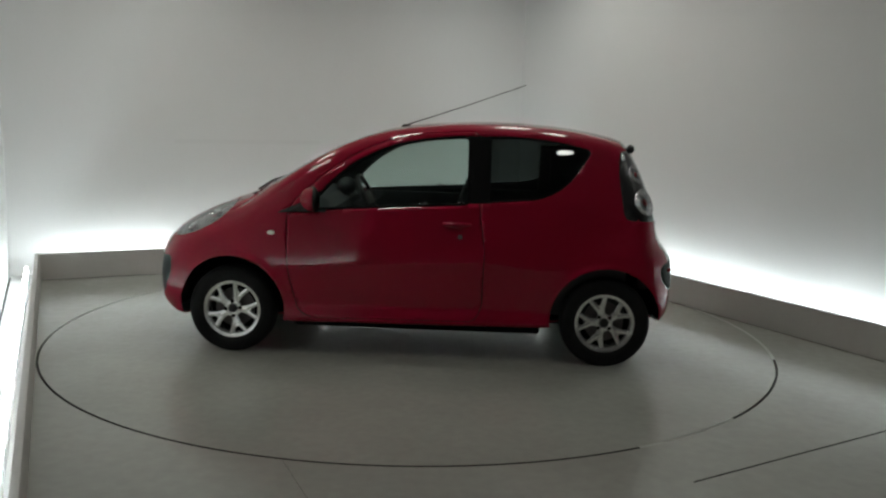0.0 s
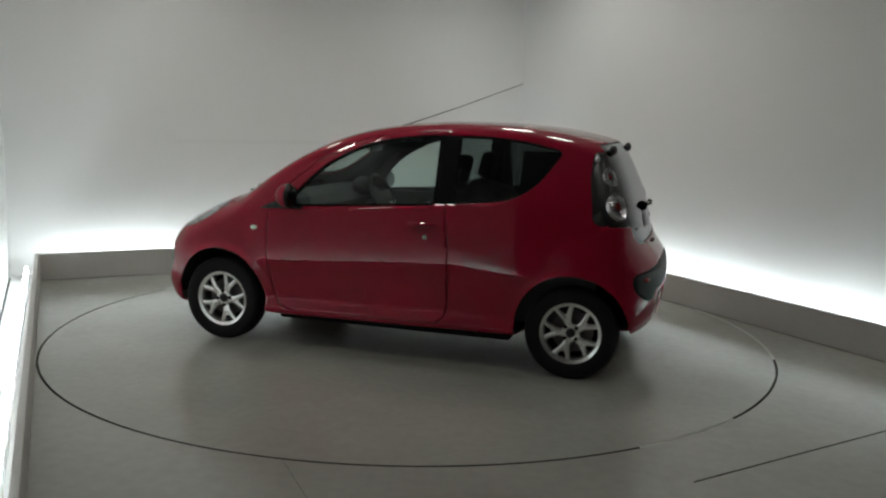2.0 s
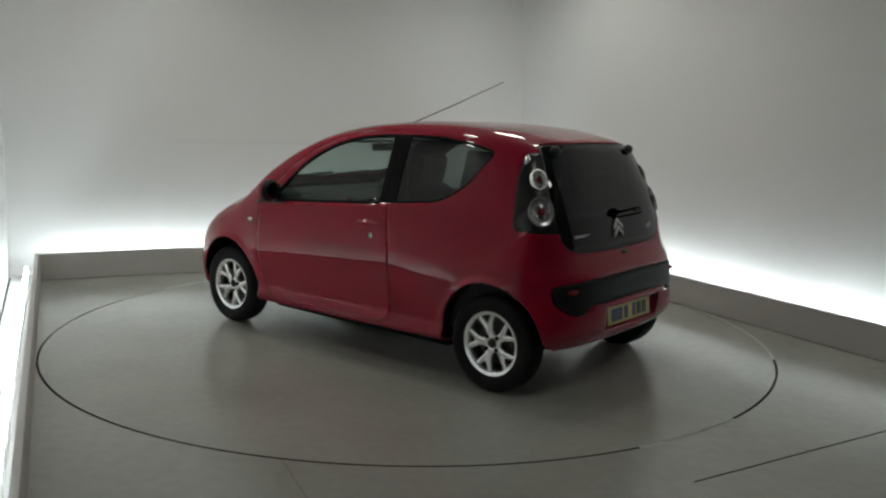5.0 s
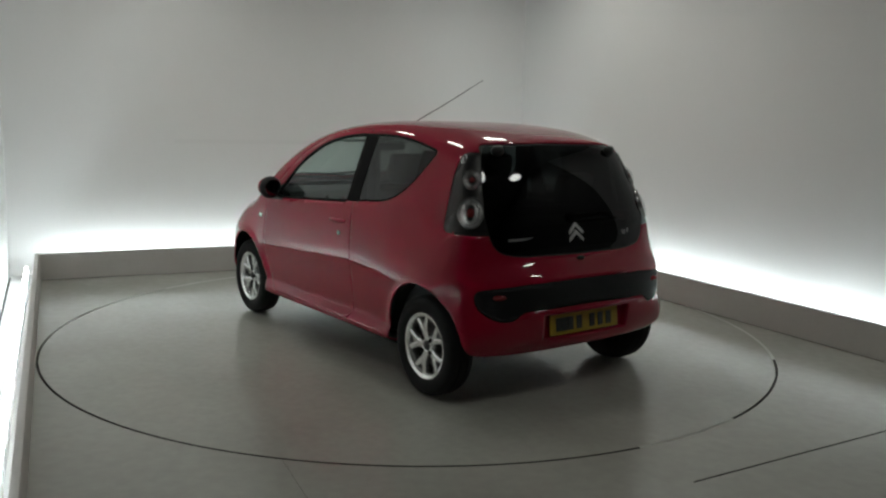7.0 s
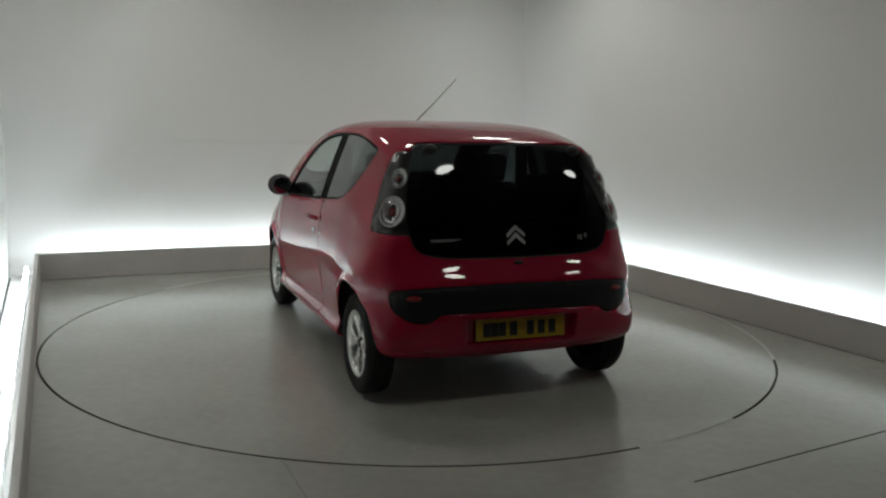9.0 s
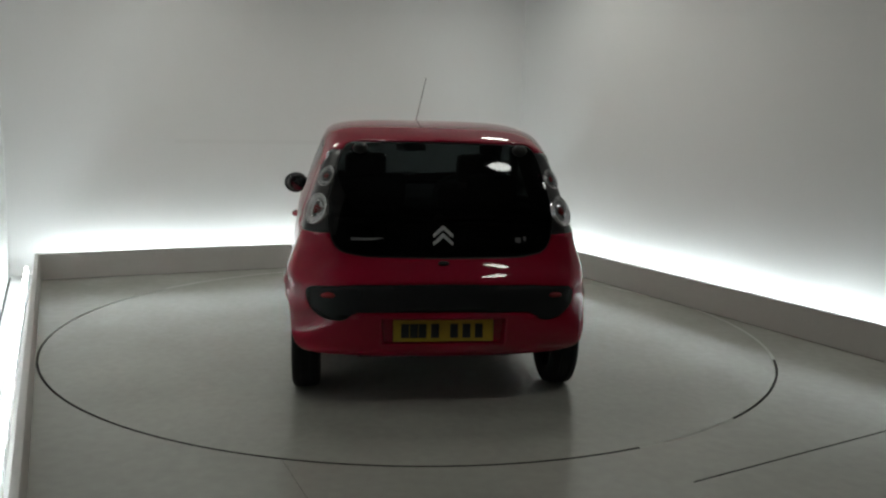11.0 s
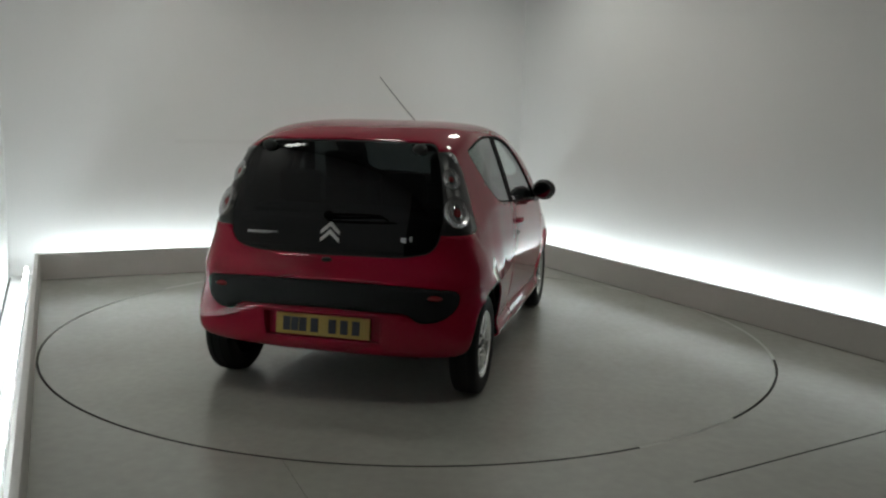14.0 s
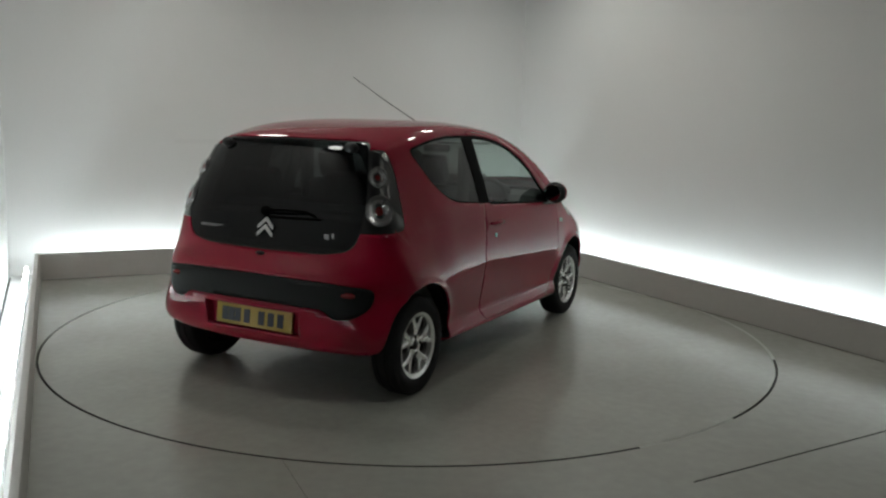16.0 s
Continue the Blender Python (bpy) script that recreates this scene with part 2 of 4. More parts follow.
    # unseen walls added past the white ones, dark to keep glass reflections low
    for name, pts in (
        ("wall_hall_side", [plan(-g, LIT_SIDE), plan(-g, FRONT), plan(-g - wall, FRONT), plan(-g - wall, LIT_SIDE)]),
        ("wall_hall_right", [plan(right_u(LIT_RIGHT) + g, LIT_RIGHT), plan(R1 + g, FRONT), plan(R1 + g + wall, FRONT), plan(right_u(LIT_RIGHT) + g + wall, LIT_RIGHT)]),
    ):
        structure(name, prism_bm(pts, 0.004, TALL), M_HALL, "unseen dark grey wall standing in for a dim hall", "wall")
    structure("wall_front", prism_bm([plan(-g - wall, FRONT), plan(R1 + g + wall, FRONT), plan(R1 + g + wall, FRONT + wall), plan(-g - wall, FRONT + wall)], -0.02, TALL), M_HALL, "unseen dark grey wall closing the room, dimness in its colour", "wall")
    structure("ceiling", prism_bm([plan(-g - wall, -g - wall), plan(R1 + 0.6, -g - wall), plan(R1 + 0.6, FRONT + wall), plan(-g - wall, FRONT + wall)], TALL + 0.002, TALL + 0.15), M_CEIL, "plain grey ceiling", "ceiling")
    for name, pts in (
        ("trough_back", [plan(-g, -g), plan(R0 + g, -g), plan(R0 + g, -t), plan(-g, -t)]),
        ("trough_side", [plan(-g + 0.006, 0), plan(-t, 0), plan(-t, FRONT), plan(-g + 0.006, FRONT)]),
        ("trough_right", [plan(R0 + t, 0), plan(R0 + g, 0), plan(R1 + g, FRONT), plan(R1 + t, FRONT)]),
    ):
        structure(name, prism_bm(pts, -0.01, 0.006), M_TROUGH, "white floor of the light trough behind the kerb", "trough")
    bm = prism_bm([plan(-g + 0.004, -0.1), plan(-g + 0.012, -0.1), plan(-g + 0.012, FRONT), plan(-g + 0.004, FRONT)], 0.006, 0.016)
    structure("trim", bm, M_SEAM, "thin dark joint at the foot of the wall", "trim")
    # strip lights standing in the trough, hidden by each kerb
    z0, z1 = 0.115, 0.140
    def strip_light(a, b, away):
        d = (b - a)
        steps = max(2, round(d.length / 1.5))
        for k in range(steps):
            p = a + d * ((k + 0.02) / steps)
            q = a + d * ((k + 0.98) / steps)
            holder = new("strip_light")
            tagged(holder, "white strip light fixed behind a low kerb", "strip light", "strip lights behind the kerbs")
            part("housing", prism_bm([p + away * 0.050, q + away * 0.050, q + away * 0.085, p + away * 0.085], 0.0055, z0), M_FRAME, holder, smooth=False)
            part("diffuser", prism_bm([p + away * 0.055, q + away * 0.055, q + away * 0.080, p + away * 0.080], z0, z1), M_TUBE, holder, "glowing white diffuser", smooth=False)
    strip_light(plan(0.0, -t), plan(R0, -t), -VDIR)
    strip_light(plan(-t, 0.1), plan(-t, LIT_SIDE), -UDIR)
    dr = (plan(R1, FRONT) - plan(R0, 0)).normalized()
    strip_light(plan(R0 + t, 0.1), plan(right_u(LIT_RIGHT) + t, LIT_RIGHT), Vector((-dr.y, dr.x, 0)))
    # ceiling lights: ovals placed from reflections, round ones unseen and added as fill
    for u, v, size in LAMPS:
        ob = tagged(new("ceiling_light"), "oval white ceiling light" if v > 3.2 else "unseen round ceiling light added as fill", "ceiling light", "ceiling lights")
        c = plan(u, v, TALL)
        wide = Matrix.Rotation(math.atan2(UDIR.y, UDIR.x), 4, "Z") @ Matrix.Diagonal((1.6 if v > 3.2 else 1.0, 1, 1, 1))
        bm = lathe_bm([(size + 0.035, 0), (size + 0.035, -0.05), (size + 0.005, -0.055), (size + 0.005, -0.03)], 32)
        bmesh.ops.transform(bm, matrix=Matrix.Translation(c) @ wide @ pose(0, 0, 0, 90), verts=bm.verts)
        part("frame", bm, M_FRAME, ob)
        bm = bmesh.new()
        bmesh.ops.create_circle(bm, cap_ends=True, segments=32, radius=size)
        bmesh.ops.transform(bm, matrix=Matrix.Translation(c + Vector((0, 0, -0.035))) @ wide @ pose(0, 0, 0, 180), verts=bm.verts)
        part("diffuser", bm, M_SPOT if v > 3.2 else M_FILL, ob, "glowing white diffuser", smooth=False)


# first three follow glints in the glass; last four are added fill, unseen
LAMPS = [(0.2, 3.3, 0.15), (2.6, 5.85, 0.15), (4.82, 5.85, 0.15), (1.1, 1.1, 0.22), (4.0, 1.4, 0.22), (3.7, 3.0, 0.20), (1.9, 2.8, 0.20)]


def turntable():
    ob = tagged(new("turntable"), "round grey painted turntable flush with the floor", "turntable")
    bm = bmesh.new()
    n = 160
    r = DISC - 0.007
    top = [bm.verts.new((r * math.cos(2 * math.pi * k / n), r * math.sin(2 * math.pi * k / n), 0)) for k in range(n)]
    low = [bm.verts.new((v.co.x, v.co.y, -0.04)) for v in top]
    bm.faces.new(top)
    for k in range(n):
        bm.faces.new((low[k], low[(k + 1) % n], top[(k + 1) % n], top[k]))
    part("platform", bm, M_DISC, ob, smooth=False)
    bm = bmesh.new()
    rings = [[bm.verts.new((q * math.cos(2 * math.pi * k / n), q * math.sin(2 * math.pi * k / n), z)) for k in range(n)] for q, z in ((r - 0.0005, 0.0006), (r + 0.001, 0.0), (r + 0.001, -0.02))]
    for a, b in zip(rings, rings[1:]):
        for k in range(n):
            bm.faces.new((a[k], b[k], b[(k + 1) % n], a[(k + 1) % n]))
    part("edge_seal", bm, M_SEAM, ob, "thin black rubber edge", smooth=False)
    return ob


# ---- the car: x forward, y to its left, origin between the axles on the ground ----
AXLE, HUBZ = 1.17, 0.277
PROFILE = [
    # x, z, reach of the edge rounding, its power
    (1.50, 0.19, 0.07, 2.2), (1.62, 0.20, 0.10, 2.2), (1.74, 0.235, 0.25, 2.5), (1.785, 0.34, 0.34, 2.7), (1.795, 0.48, 0.38, 2.7), (1.78, 0.58, 0.40, 2.7), (1.725, 0.69, 0.40, 2.7),
    (1.62, 0.78, 0.36, 2.7), (1.46, 0.868, 0.30, 2.7), (1.28, 0.94, 0.27, 2.8), (1.11, 1.005, 0.22, 2.9), (0.95, 1.10, 0.17, 3.3), (0.79, 1.195, 0.145, 3.7),
    (0.63, 1.285, 0.13, 3.8), (0.43, 1.372, 0.12, 3.9), (0.235, 1.428, 0.115, 3.9), (0.04, 1.460, 0.11, 3.9), (-0.16, 1.479, 0.11, 3.9), (-0.35, 1.487, 0.11, 3.9),
    (-0.55, 1.486, 0.11, 3.9), (-0.74, 1.476, 0.112, 3.9), (-0.94, 1.458, 0.118, 3.9), (-1.13, 1.426, 0.13, 3.8), (-1.285, 1.388, 0.15, 3.7), (-1.325, 1.345, 0.19, 3.6), (-1.371, 1.26, 0.23, 4.0),
    (-1.4215, 1.15, 0.26, 4.4), (-1.469, 1.02, 0.28, 4.5), (-1.502, 0.90, 0.30, 4.3), (-1.52, 0.81, 0.31, 3.9), (-1.56, 0.745, 0.33, 3.2), (-1.62, 0.68, 0.35, 3.0), (-1.645, 0.60, 0.37, 2.8),
    (-1.645, 0.47, 0.36, 3.0), (-1.63, 0.355, 0.27, 3.2), (-1.59, 0.278, 0.14, 2.8), (-1.48, 0.245, 0.07, 2.2), (-1.30, 0.225, 0.07, 2.2),
    (-0.8, 0.190, 0.06, 2.2), (0.0, 0.178, 0.06, 2.2), (0.8, 0.172, 0.06, 2.2),
]


def smooth01(a, b, x):
    t = max(0.0, min(1.0, (x - a) / (b - a)))
    return t * t * (3 - 2 * t)


def crease_z(x):
    return 0.634 - 0.055 * max(0.0, min(1.0, (x + 0.35) / 1.05)) - 0.035 * smooth01(-0.40, -0.75, x)


def belt_z(x):
    return min(0.992, max(0.915, 0.934 + 0.061 * (0.68 - x))) - 0.10 * smooth01(-0.95, -1.3, x)


def half_width(x, z):
    w = 0.797
    if x > 0.8:
        w -= 0.085 * ((x - 0.8) / 0.95) ** 2
    if x < -0.9:
        w += 0.014 * smooth01(-0.85, -1.25, x) * smooth01(0.86, 0.66, z) - 0.034 * ((-0.9 - x) / 0.75) ** 2
    shoulder = smooth01(-1.0, -1.3, x)
    w += shoulder * (0.012 * math.exp(-((z - 0.70) / 0.07) ** 2) - 0.012 * math.exp(-((z - 0.87) / 0.06) ** 2))
    zc = crease_z(x)
    haunch = smooth01(1.0, 0.8, x) * smooth01(-1.05, -0.8, x)
    if z < zc:
        low = min(1.0, (zc - z) / 0.30)
        w += haunch * (0.016 - 0.046 * low)
        w += haunch * 0.034 * smooth01(0.34, 0.25, z)
        w -= 0.03 * smooth01(0.45, 0.2, z) * (1 - haunch)
        w -= 0.02 * smooth01(0.26, 0.19, z)
    else:
        w += haunch * 0.016 - 0.008 * (z - zc) - 0.29 * min(0.35, z - zc) ** 2
    belt = belt_z(x)
    if z > belt:
        w -= 0.335 * (z - belt) + 0.12 * max(0, z - 1.1) ** 2
    for ax, amount in ((AXLE, 0.014), (-AXLE, 0.02)):
        w += amount * math.exp(-((x - ax) / 0.30) ** 2) * math.exp(-((z - 0.58) / 0.15) ** 2)
        rad = math.hypot(x - ax, z - HUBZ)
        w += 0.014 * math.exp(-((rad - 0.350) / 0.026) ** 2) * smooth01(0.22, 0.40, z)
    return w


def resample(rows, n):
    """A closed smooth curve through the rows, n points of it (Catmull-Rom, even along its length)."""
    m = len(rows)
    fine = []
    for i in range(m):
        p = [np.array(rows[(i + k) % m], float) for k in (-1, 0, 1, 2)]
        if np.linalg.norm(p[2][:2] - p[1][:2]) > 0.3:
            pts = [p[1] + (p[2] - p[1]) * t for t in np.linspace(0, 1, 24, endpoint=False)]
        else:
            pts = [0.5 * (2 * p[1] + (p[2] - p[0]) * t + (2 * p[0] - 5 * p[1] + 4 * p[2] - p[3]) * t * t + (3 * p[1] - p[0] - 3 * p[2] + p[3]) * t ** 3) for t in np.linspace(0, 1, 12, endpoint=False)]
        fine += pts
    fine = np.array(fine + [fine[0]])
    step = np.hypot(*np.diff(fine[:, :2], axis=0).T)
    along = np.concatenate([[0], np.cumsum(step)])
    want = np.linspace(0, along[-1], n, endpoint=False)
    out = np.stack([np.interp(want, along, fine[:, k]) for k in range(4)], 1)
    for _ in range(4):
        out = 0.25 * np.roll(out, 1, 0) + 0.5 * out + 0.25 * np.roll(out, -1, 0)
    return out


def shell_half():
    """The left half of the body's skin, from the centre line out to the crease of the doors."""
    bm = bmesh.new()
    outline = resample(PROFILE, 300)
    lower, inner = 14, 22
    cols = []
    upper = np.array([max(-0.98, min(1.02, x * 0.86)) for x, z, r, p in outline if z > 0.62])
    for x, z, r, p in outline:
        cx = max(-0.98, min(1.02, x * 0.86))
        if z <= 0.62:
            cx = float(upper[np.argmin(abs(upper - cx))])
        c = np.array((cx, crease_z(cx)))
        b = np.array((x, z))
        full = np.linalg.norm(c - b)
        r = min(r, full * 0.8)
        es = []
        for k in range(lower + 1):
            g = math.sin(k * math.pi / 2 / lower)
            es.append(((1 - (1 - g ** p) ** (1 / p)) * r / full, g))
        e0 = es[-1][0]
        for k in range(1, inner + 1):
            f = k / inner
            es.append((e0 + (1 - e0) * (1 - (1 - f) ** 1.35), 1.0))
        col = []
        for e, g in es:
            q = b + (c - b) * min(e, 1.0)
            col.append(bm.verts.new((q[0], half_width(q[0], q[1]) * g, q[1])))
        cols.append(col)
    n = len(cols)
    for i in range(n):
        a, b = cols[i], cols[(i + 1) % n]
        for k in range(len(a) - 1):
            bm.faces.new((a[k], b[k], b[k + 1], a[k + 1]))
    bmesh.ops.remove_doubles(bm, verts=bm.verts, dist=0.0004)
    bmesh.ops.recalc_face_normals(bm, faces=bm.faces)
    bm.normal_update()
    if sum(f.normal.y * f.calc_area() for f in bm.faces) < 0:
        bmesh.ops.reverse_faces(bm, faces=bm.faces)
    bm.normal_update()
    return bm


def inside(poly, a, b):
    hit = False
    for (x0, y0), (x1, y1) in zip(poly, poly[1:] + poly[:1]):
        if (y0 > b) != (y1 > b) and a < (x1 - x0) * (b - y0) / (y1 - y0) + x0:
            hit = not hit
    return hit


def rounded(poly, r, n=5):
    """The polygon with its corners rounded; r is one radius or one for each corner."""
    out = []
    m = len(poly)
    for i in range(m):
        rr = r[i] if hasattr(r, "__len__") else r
        p, a, b = Vector(poly[i]), Vector(poly[i - 1]), Vector(poly[(i + 1) % m])
        da, db = (a - p), (b - p)
        k = min(rr, da.length * 0.45, db.length * 0.45)
        if k < 1e-4:
            out.append(tuple(p))
            continue
        s, e = p + da.normalized() * k, p + db.normalized() * k
        for j in range(n + 1):
            t = j / n
            q = s * (1 - t) ** 2 + p * 2 * t * (1 - t) + e * t * t
            out.append((q.x, q.y))
    return out


def grown(poly, d):
    """The polygon moved outwards by d."""
    area = sum(x0 * y1 - x1 * y0 for (x0, y0), (x1, y1) in zip(poly, poly[1:] + poly[:1]))
    s = 1 if area > 0 else -1
    out = []
    m = len(poly)
    for i in range(m):
        a, p, b = Vector(poly[i - 1]), Vector(poly[i]), Vector(poly[(i + 1) % m])
        n1 = Vector(((p - a).y, -(p - a).x)).normalized()
        n2 = Vector(((b - p).y, -(b - p).x)).normalized()
        nn = (n1 + n2)
        nn = nn.normalized() / max(0.5, nn.length / 2)
        q = p + nn * d * s
        out.append((q.x, q.y))
    return out


AXES = {"side": (0, 2, 1), "rear": (1, 2, 0), "top": (0, 1, 2)}


def carve(bm, poly, view, allow, take=True):
    """Cuts the skin along a polygon drawn in a view and lifts out the faces inside it, as a new bmesh."""
    i, j, k = AXES[view]
    xs, ys = [p[0] for p in poly], [p[1] for p in poly]
    box = (min(xs) - 0.02, max(xs) + 0.02, min(ys) - 0.02, max(ys) + 0.02)

    def near(f):
        return any(box[0] < v.co[i] < box[1] and box[2] < v.co[j] < box[3] for v in f.verts) and allow(f.calc_center_median(), f.normal)

    for (x0, y0), (x1, y1) in zip(poly, poly[1:] + poly[:1]):
        lo0, hi0, lo1, hi1 = min(x0, x1) - 0.003, max(x0, x1) + 0.003, min(y0, y1) - 0.003, max(y0, y1) + 0.003
        if math.hypot(x1 - x0, y1 - y0) < 1e-5:
            continue
        faces = []
        for f in bm.faces:
            vs = [v.co for v in f.verts]
            if max(v[i] for v in vs) < lo0 or min(v[i] for v in vs) > hi0 or max(v[j] for v in vs) < lo1 or min(v[j] for v in vs) > hi1:
                continue
            if allow(f.calc_center_median(), f.normal):
                faces.append(f)
        co, no = Vector((0, 0, 0)), Vector((0, 0, 0))
        co[i], co[j] = x0, y0
        no[i], no[j] = (y1 - y0), -(x1 - x0)
        geom = list({v for f in faces for v in f.verts}) + list({e for f in faces for e in f.edges}) + faces
        bmesh.ops.bisect_plane(bm, geom=geom, plane_co=co, plane_no=no.normalized(), dist=1e-5)
    bm.normal_update()
    got = []
    for f in bm.faces:
        c = f.calc_center_median()
        if box[0] < c[i] < box[1] and box[2] < c[j] < box[3] and allow(c, f.normal) and inside(poly, c[i], c[j]):
            got.append(f)
    return lift(bm, got) if take else got


def lift(bm, faces):
    made = bmesh.new()
    seen = {}
    for f in faces:
        vs = []
        for v in f.verts:
            if v not in seen:
                seen[v] = made.verts.new(v.co)
            vs.append(seen[v])
        made.faces.new(vs)
    bmesh.ops.delete(bm, geom=faces, context="FACES")
    made.normal_update()
    return made


def sink(bm, d):
    bm.normal_update()
    for v, n in [(v, v.normal.copy()) for v in bm.verts]:
        v.co -= n * d
    return bm


def mirrored(bm):
    """A copy on the car's other side."""
    other = bm.copy()
    for v in other.verts:
        v.co.y = -v.co.y
    bmesh.ops.reverse_faces(other, faces=other.faces)
    other.normal_update()
    return other


def whole(bm):
    """Both halves in one mesh."""
    other = mirrored(bm)
    me = bpy.data.meshes.new("half")
    other.to_mesh(me)
    other.free()
    bm.from_mesh(me)
    bpy.data.meshes.remove(me)
    for v in bm.verts:
        if abs(v.co.y) < 0.0006:
            v.co.y = 0
    bmesh.ops.remove_doubles(bm, verts=[v for v in bm.verts if v.co.y == 0], dist=0.0008)
    bm.normal_update()
    return bm


def thick(ob, d=0.012):
    ob.data.materials.append(M_TRIM)
    mod = ob.modifiers.new("thickness", "SOLIDIFY")
    mod.thickness, mod.offset = d, -1
    mod.use_quality_normals, mod.material_offset = True, 1
    return ob


SIDE = lambda c, n: c.y > 0.3 and n.y > 0.05
REARWARD = lambda c, n: c.x < -1.15 and n.x < -0.05
FOREWARD = lambda c, n: c.x > 1.0 and n.x > 0.05
UPWARD = lambda c, n: n.z > 0.1 and c.x > 0.2

DOOR = [(0.81, 0.90), (0.77, 0.98), (0.50, 1.225), (0.22, 1.362), (-0.05, 1.412), (-0.352, 1.427), (-0.372, 1.0), (-0.415, 0.70), (-0.405, 0.34), (-0.36, 0.262), (0.66, 0.250), (0.75, 0.30), (0.805, 0.55)]
DOOR_WINDOW = [(0.68, 0.938), (0.46, 1.182), (0.20, 1.318), (-0.05, 1.372), (-0.296, 1.389), (-0.304, 0.998)]
QUARTER = [(-0.428, 1.010), (-0.420, 1.392), (-0.62, 1.392), (-0.85, 1.370), (-1.05, 1.322), (-0.93, 1.15), (-0.84, 1.078), (-0.73, 1.036)]
PILLAR = [(-0.298, 0.992), (-0.292, 1.402), (-0.434, 1.402), (-0.440, 0.997)]
LAMP_SIDE = [(-1.235, 1.330), (-1.225, 1.20), (-1.245, 1.05), (-1.265, 0.915), (-1.60, 0.90), (-1.60, 1.330)]
REAR_GLASS = [(-0.02, 0.790), (0.42, 0.797), (0.560, 0.825), (0.600, 0.98), (0.580, 1.12), (0.532, 1.30), (0.495, 1.366), (-0.02, 1.374)]
INSERT = [(-0.02, 0.660), (0.45, 0.654), (0.71, 0.630), (0.70, 0.54), (0.62, 0.478), (0.52, 0.472), (0.46, 0.52), (-0.02, 0.528)]
HEADLAMP = [(1.20, 0.935), (1.25, 0.86), (1.32, 0.805), (1.44, 0.75), (1.56, 0.715), (1.625, 0.72), (1.65, 0.80), (1.50, 0.90), (1.33, 0.96)]


def car():
    thing = tagged(new("car"), "red three-door hatchback car with silver alloy wheels", "car")
    half = shell_half()
    # wheel arches
    for ax in (AXLE, -AXLE):
        ring = [(ax + 0.340 * math.cos(2 * math.pi * k / 36), HUBZ + 0.008 + 0.342 * math.sin(2 * math.pi * k / 36)) for k in range(36)]
        carve(half, ring, "side", lambda c, n: c.y > 0.45).free()
    # side windows, each with a black seal round it
    dw = rounded(DOOR_WINDOW, [0.05, 0.15, 0.15, 0.1, 0.03, 0.02])
    door_glass = carve(half, dw, "side", SIDE)
    door_seal = carve(half, grown(dw, 0.016), "side", SIDE)
    pillar = carve(half, PILLAR, "side", SIDE)
    qw = rounded(QUARTER, [0.015, 0.02, 0.05, 0.1, 0.03, 0.1, 0.08, 0.08])
    quarter = carve(half, qw, "side", SIDE)
    quarter_seal = carve(half, grown(qw, 0.012), "side", SIDE)
    sail = carve(half, rounded([(0.875, 0.903), (0.57, 0.915), (0.57, 1.06), (0.66, 1.00)], 0.012), "side", SIDE)
    dd = rounded(DOOR, [0.03, 0.05, 0.15, 0.15, 0.1, 0.03, 0.02, 0.05, 0.08, 0.05, 0.06, 0.08, 0.1])
    door = carve(half, dd, "side", SIDE)
    door_gap = carve(half, grown(dd, 0.005), "side", SIDE)
    # rear glass, tail lamps, bumper insert
    rg = rounded(REAR_GLASS, [0, 0.1, 0.07, 0.08, 0.08, 0.06, 0.05, 0])
    rear = carve(half, rg, "rear", REARWARD)
    rear_seal = carve(half, grown(rg, 0.010), "rear", REARWARD)
    lamp = carve(half, rounded(LAMP_SIDE, [0.02, 0.1, 0.1, 0.05, 0, 0]), "side", lambda c, n: c.y > 0.35 and c.x < -1.1 and 0.88 < c.z < 1.34)
    insert = carve(half, rounded(INSERT, [0, 0.05, 0.04, 0.05, 0.05, 0.03, 0.03, 0]), "rear", REARWARD)
    carve(half, [(-0.02, 0.350), (0.315, 0.350), (0.325, 0.484), (-0.02, 0.484)], "rear", REARWARD).free()
    insert_gap = carve(half, grown(rounded(INSERT, [0, 0.05, 0.04, 0.05, 0.05, 0.03, 0.03, 0]), 0.005), "rear", REARWARD)
    # windscreen and bonnet
    screen = carve(half, rounded([(1.04, -0.02), (0.95, 0.53), (0.86, 0.605), (0.45, 0.515), (0.30, 0.44), (0.24, -0.02)], [0, 0.1, 0.05, 0.1, 0.1, 0]), "top", lambda c, n: n.z > 0.1 and c.x > 0.15 and c.z > 0.95)
    screen_seal = carve(half, [(1.065, -0.02), (0.97, 0.54), (0.865, 0.622), (0.45, 0.528), (0.28, 0.45), (0.22, -0.02)], "top", lambda c, n: n.z > 0.1 and c.x > 0.15 and c.z > 0.95)
    head = carve(half, rounded(HEADLAMP, 0.03), "side", lambda c, n: c.y > 0.3 and c.x > 1.1)
    bonnet_gap = carve(half, [(1.09, -0.02), (1.06, 0.55), (1.18, 0.62), (1.50, 0.55), (1.64, 0.35), (1.67, -0.02), (1.675, -0.02), (1.645, 0.353), (1.503, 0.555), (1.18, 0.626), (1.055, 0.556), (1.085, -0.02)], "top", lambda c, n: n.z > 0.1)
    front_insert = carve(half, rounded([(-0.02, 0.57), (0.40, 0.56), (0.69, 0.60), (0.715, 0.50), (0.675, 0.35), (0.45, 0.30), (-0.02, 0.29)], [0, 0.05, 0.05, 0.05, 0.08, 0.05, 0]), "rear", FOREWARD)

    body = thick(part("body", whole(half), M_PAINT, thing, "glossy red painted body shell", angle=None), 0.010)
